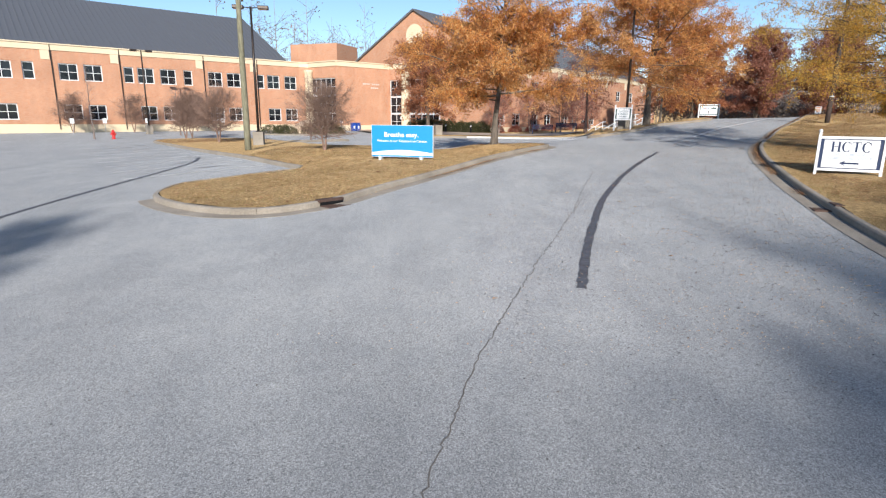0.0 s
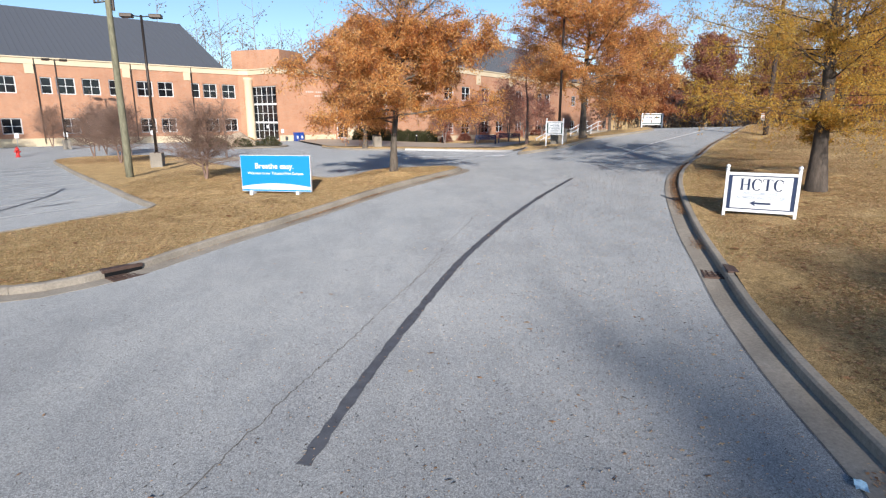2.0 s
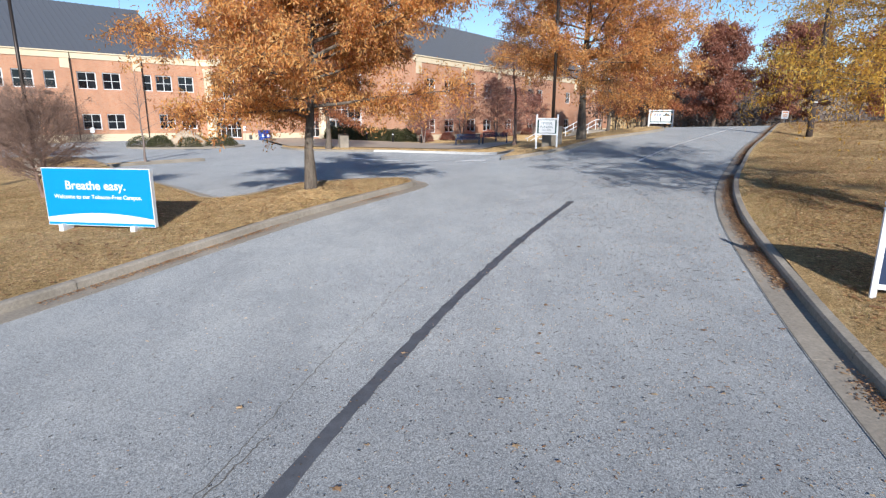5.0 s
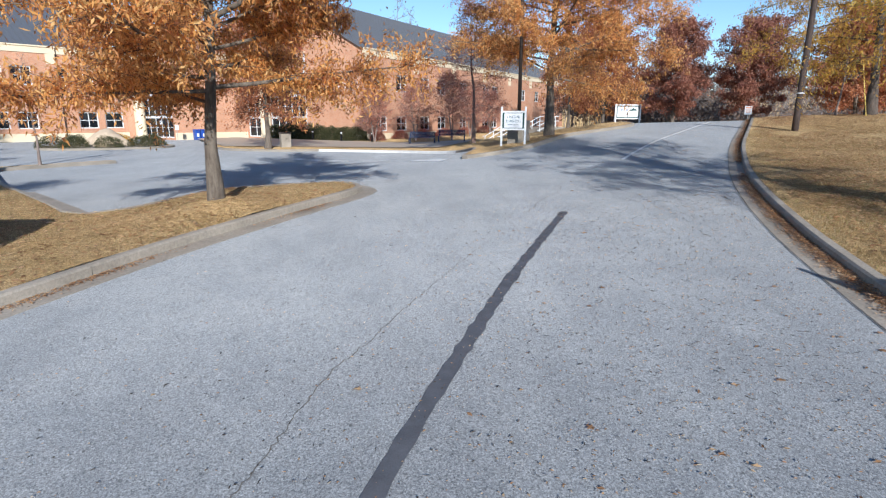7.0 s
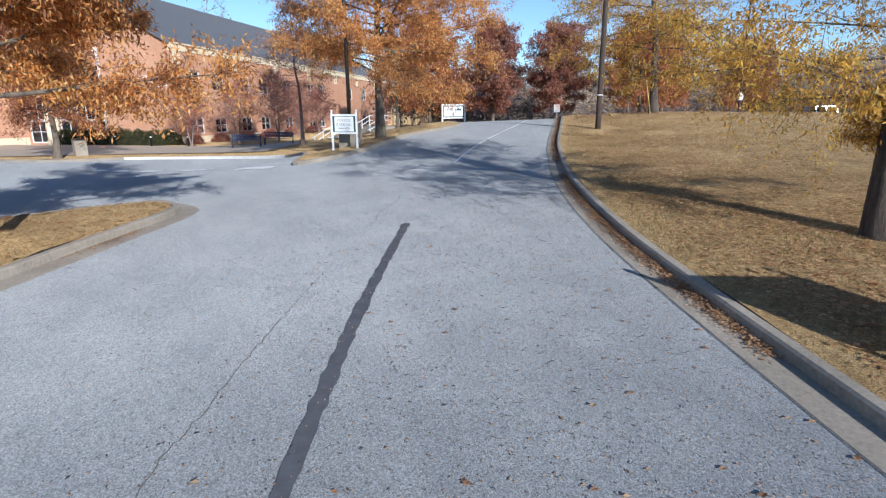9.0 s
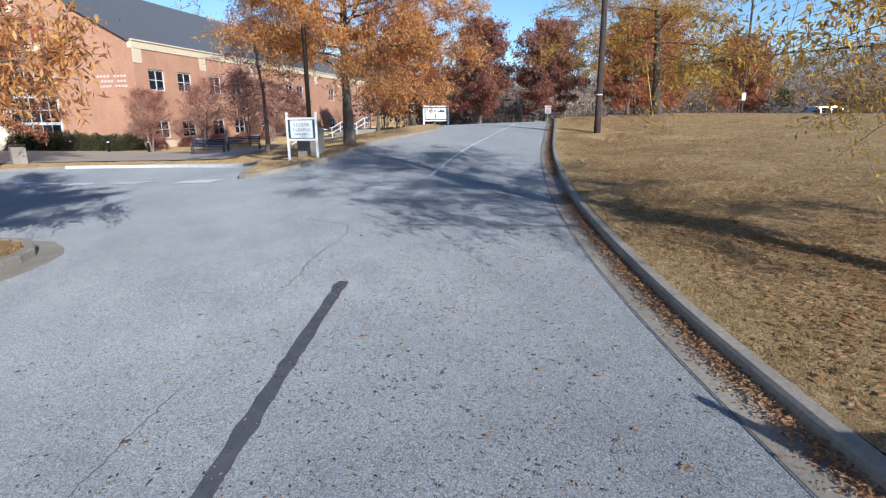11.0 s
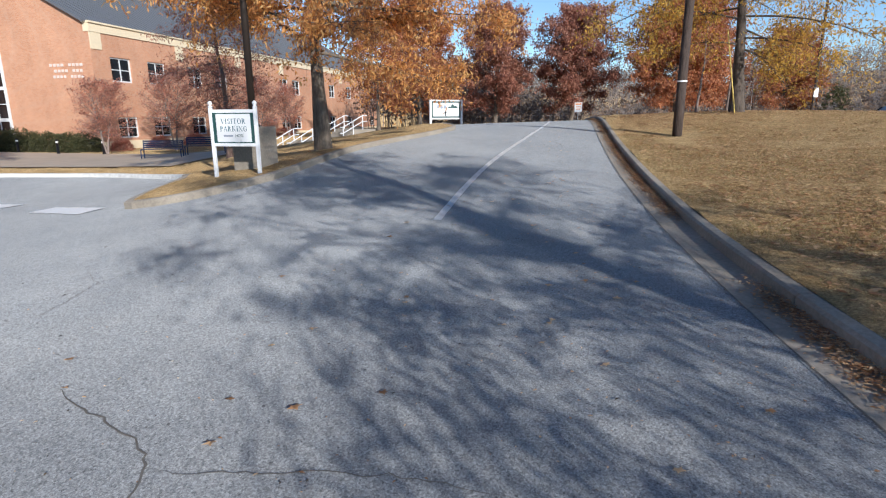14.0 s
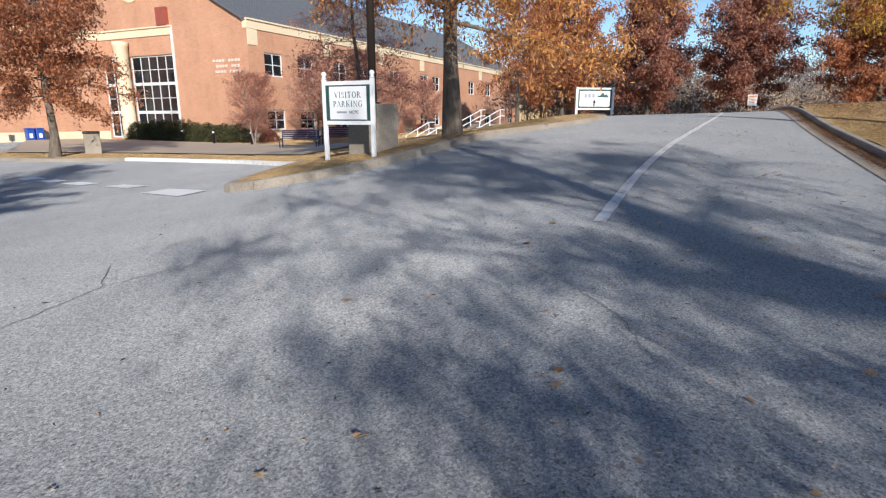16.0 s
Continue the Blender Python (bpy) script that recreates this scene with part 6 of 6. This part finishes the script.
def drain(x, y, rz, label):
    z = level(x, y) - 0.006
    ob = empty("storm_drain", x, y, z, rz, label, "drain")
    bm = bmesh.new()
    w, d = 0.70, 0.37
    for s in (-1, 1):
        box(bm, 0, s * (d / 2 - 0.02), 0.012, w, 0.04, 0.03)
        box(bm, s * (w / 2 - 0.02), 0, 0.012, 0.04, d - 0.08, 0.03)
    for k in (1, 2, 3):
        box(bm, 0, -d / 2 + d * k / 4, 0.012, w - 0.08, 0.03, 0.03)
    for k in (1, 2, 3, 4, 5):
        box(bm, -w / 2 + w * k / 6, 0, 0.0125, 0.03, d - 0.08, 0.029)
    part("grate", bm, RUST, ob, "rusted cast-iron grate")
    # No hollow is cut: a black slab gives the darkness under the grate.
    bm = bmesh.new()
    box(bm, 0, 0, 0.006, w - 0.04, d - 0.04, 0.014)
    part("pit_shade", bm, BLACK, ob, "black slab painted as the shade below the grate")
    bm = bmesh.new()
    box(bm, 0, -d / 2 - 0.085, 0.13, w + 0.06, 0.19, 0.075, 0, 0.012)
    part("kerb_hood", bm, RUST, ob, "rusted iron kerb hood")
    # The opening's shade under the hood is a solid black strip.
    bm = bmesh.new()
    box(bm, 0, -d / 2 + 0.0, 0.05, w, 0.025, 0.1)
    part("throat_shade", bm, BLACK, ob, "black strip painted as the shade in the inlet")
    return ob


drain(8.54, 11.0, 72.5, "rusted storm drain grate in the gutter")
DRAIN_W = np.array((-2.5, 11.95))
_k = int(np.argmin(np.hypot(*(LAWN_W - DRAIN_W).T)))
_d = (LAWN_W[_k + 1] - LAWN_W[_k - 1]) / np.linalg.norm(LAWN_W[_k + 1] - LAWN_W[_k - 1])
drain(LAWN_W[_k][0] + 0.19 * _d[1], LAWN_W[_k][1] - 0.19 * _d[0], 180 + math.degrees(math.atan2(_d[1], _d[0])), "rusted storm drain inlet in the island's kerb")


# ---- fallen leaves and grass blades ----
def scatter():
    rng = np.random.default_rng(11)
    k = KERB_E[(KERB_E[:, 1] > 2) & (KERB_E[:, 1] < 45)]
    at = []
    # drifts in the east gutter, in patches
    for i in rng.uniform(0, len(k) - 1.01, 38000):
        patch = noise.noise((i * 0.11, 3.0, 0)) + 0.25 * noise.noise((i * 0.5, 1.0, 0))
        if patch < (0.12 if k[int(i)][1] < 12 else -0.02 if k[int(i)][1] < 15 else -0.3) + 0.25 * rng.random():
            continue
        off = abs(rng.normal(0, 0.085)) + 0.02
        base = k[int(i)] + (k[int(i) + 1] - k[int(i)]) * (i % 1)
        at.append((*(base + np.array((-off, 0.25 * off)) + rng.normal(0, 0.1, 2) * (0.3, 1)), 0.022 + 0.05 * rng.random() * (off < 0.15)))
    for _ in range(9000):
        at.append((rng.normal(-18.5, 2.6), rng.normal(41.0, 2.4), 0.165))
    w = LAWN_W[8:70]
    for i in rng.uniform(0, len(w) - 1.01, 11000):
        if noise.noise((i * 0.13, 9.0, 0)) < (0.1 if w[int(i)][1] < 15.5 else -0.2) + 0.35 * rng.random():
            continue
        base = w[int(i)] + (w[int(i) + 1] - w[int(i)]) * (i % 1)
        off = abs(rng.normal(0, 0.1)) + 0.03
        at.append((base[0] + 0.8 * off, base[1] - 0.6 * off, 0.026))
    # thin leaves over the road
    for _ in range(10500):
        y = rng.uniform(4, 23) if rng.random() < 0.85 else rng.uniform(23, 40)
        x = np.interp(y, KERB_E[:, 1], KERB_E[:, 0]) - 0.5 - abs(rng.normal(0, 3.2))
        at.append((x, y, 0.009))
    # lawn and bank
    for _ in range(76000):
        y = rng.uniform(4, 42)
        x = np.interp(y, KERB_E[:, 1], KERB_E[:, 0]) + 0.3 + rng.gamma(1.6, 3.6)
        at.append((x, y, 0.165))
    for _ in range(24000):
        x, y = rng.uniform(-9, 6), rng.uniform(11, 30)
        at.append((x, y, 0.165))
    at = np.array(at)
    lawn = inside(offset(LAWN_W, 0.16, True), at[:, 0], at[:, 1])
    at[:, 2] = np.where(lawn & (at[:, 2] < 0.1), 0.165, at[:, 2])
    keep = (at[:, 2] < 0.1) | lawn | (at[:, 0] > np.interp(at[:, 1], KERB_E[:, 1], KERB_E[:, 0]) + 0.2)
    at = at[keep]
    n = len(at)
    p = np.column_stack([at[:, :2], levels(at[:, 0], at[:, 1]) + at[:, 2] + hump(at[:, 0], at[:, 1])])
    az = rng.uniform(0, 2 * np.pi, n)
    ln = rng.uniform(0.02, 0.055, n) * np.where(rng.random(n) < 0.03, 1.8, 1.0) * np.where(at[:, 2] > 0.1, 1.9, np.where(at[:, 2] < 0.01, 0.62, 1.0))
    wd = ln * rng.uniform(0.35, 0.6, n)
    d = np.column_stack([np.cos(az), np.sin(az), rng.normal(0, 0.1, n)])
    s = np.column_stack([-np.sin(az), np.cos(az), rng.normal(0, 0.15, n)])
    v = np.stack([p - d * ln[:, None] / 2, p + s * wd[:, None] / 2 + [0, 0, 0.003], p + d * ln[:, None] / 2, p - s * wd[:, None] / 2 + [0, 0, 0.003]], 1).reshape(-1, 3)
    tagged(arrays("fallen_leaves", v, np.arange(4 * n).reshape(-1, 4), LEAF_DRY), "dry brown fallen leaves on road, gutter and lawn", "leaves", "", "stuff")
    # larger lobed leaves lying curled on the road
    m = 240
    y = rng.uniform(5, 38, m)
    x = np.interp(y, KERB_E[:, 1], KERB_E[:, 0]) - 0.45 - abs(rng.normal(0, 2.6, m))
    x = np.where(y > 24, x - 0.8, x)
    turn, size = rng.uniform(0, 2 * np.pi, m), rng.uniform(0.028, 0.055, m)
    lobes = np.arange(10)
    reach = np.where(lobes % 2 == 0, 1.0, 0.48)[None, :] * rng.uniform(0.75, 1.2, (m, 10))
    ang = turn[:, None] + lobes[None, :] * 2 * np.pi / 10
    lx, ly = np.cos(ang) * reach * size[:, None], np.sin(ang) * reach * size[:, None] * rng.uniform(0.5, 0.9, m)[:, None]
    lz = 0.012 + 0.35 * np.abs(np.cos(ang - turn[:, None])) * size[:, None] * rng.uniform(0.1, 1.0, m)[:, None]
    v = np.stack([x[:, None] + lx, y[:, None] + ly, levels(x, y)[:, None] + lz], -1).reshape(-1, 3)
    tagged(arrays("lobed_leaves", v, np.arange(10 * m).reshape(-1, 10), LEAF_DRY), "curled brown and yellow lobed leaves on the asphalt", "leaves", "", "stuff")
    # dark bits of twig and grit on the asphalt
    m = 9000
    y = np.where(rng.random(m) < 0.85, rng.uniform(3, 23, m), rng.uniform(23, 40, m))
    x = np.interp(y, KERB_E[:, 1], KERB_E[:, 0]) - 0.45 - rng.gamma(1.5, 2.6, m)
    az, ln, wd = rng.uniform(0, np.pi, m), rng.gamma(2.0, 0.0045, m) + 0.005, rng.uniform(0.002, 0.005, m)
    d = np.column_stack([np.cos(az), np.sin(az), np.zeros(m)]) * ln[:, None]
    w2 = np.column_stack([-np.sin(az), np.cos(az), np.zeros(m)]) * wd[:, None]
    p = np.column_stack([x, y, levels(x, y) + 0.011])
    v = np.stack([p - d, p + w2 + [0, 0, 0.006], p + d, p - w2], 1).reshape(-1, 3)
    tagged(arrays("road_grit", v, np.arange(4 * m).reshape(-1, 4), TWIGLITTER), "dark bits of twig and grit on the asphalt", "litter", "", "stuff")
    # grass blades
    pts = []
    m = 130000
    y = rng.uniform(5, 36, m)
    x = np.interp(y, KERB_E[:, 1], KERB_E[:, 0]) + 0.17 + rng.gamma(1.3, 2.6, m)
    pts.append(np.column_stack([x, y]))
    q = np.column_stack([rng.uniform(-9, 6, 90000), rng.uniform(10.5, 30, 90000)])
    pts.append(q[inside(offset(LAWN_W, 0.18, True), q[:, 0], q[:, 1])])
    pts = np.vstack(pts)
    n = len(pts)
    z = levels(pts[:, 0], pts[:, 1]) + 0.13 + hump(pts[:, 0], pts[:, 1])
    b = np.column_stack([pts, z])
    az = rng.uniform(0, 2 * np.pi, n)
    h = rng.uniform(0.025, 0.07, n)
    w = np.column_stack([np.cos(az), np.sin(az), np.zeros(n)]) * 0.004
    tip = b + np.column_stack([rng.normal(0, 0.025, n), rng.normal(0, 0.025, n), h])
    v = np.stack([b - w, b + w, tip], 1).reshape(-1, 3)
    tagged(arrays("grass_blades", v, np.arange(3 * n).reshape(-1, 3), GRASS_BLADE), "short straw-brown dormant grass blades", "grass", "", "stuff")


scatter()
rngs = np.random.default_rng(5)
bm = bmesh.new()
bmesh.ops.create_grid(bm, x_segments=7, y_segments=5, size=0.5, matrix=Matrix.Diagonal((0.2, 0.1, 1, 1)))
for v in bm.verts:
    v.co.z += 0.045 * noise.noise(v.co * 14) + 0.03
bmesh.ops.solidify(bm, geom=bm.faces[:], thickness=0.002)
ob = part("litter_scrap", bm, plain("pale_blue_plastic_film", (0.45, 0.66, 0.80), 0.3, 0, 0.3, 12.0, 0.1), None)
ob.matrix_world = pose(6.98, 5.35, level(6.98, 5.35) + 0.02, 0, 0, 60)
tagged(ob, "crumpled pale blue plastic scrap in the gutter", "litter")
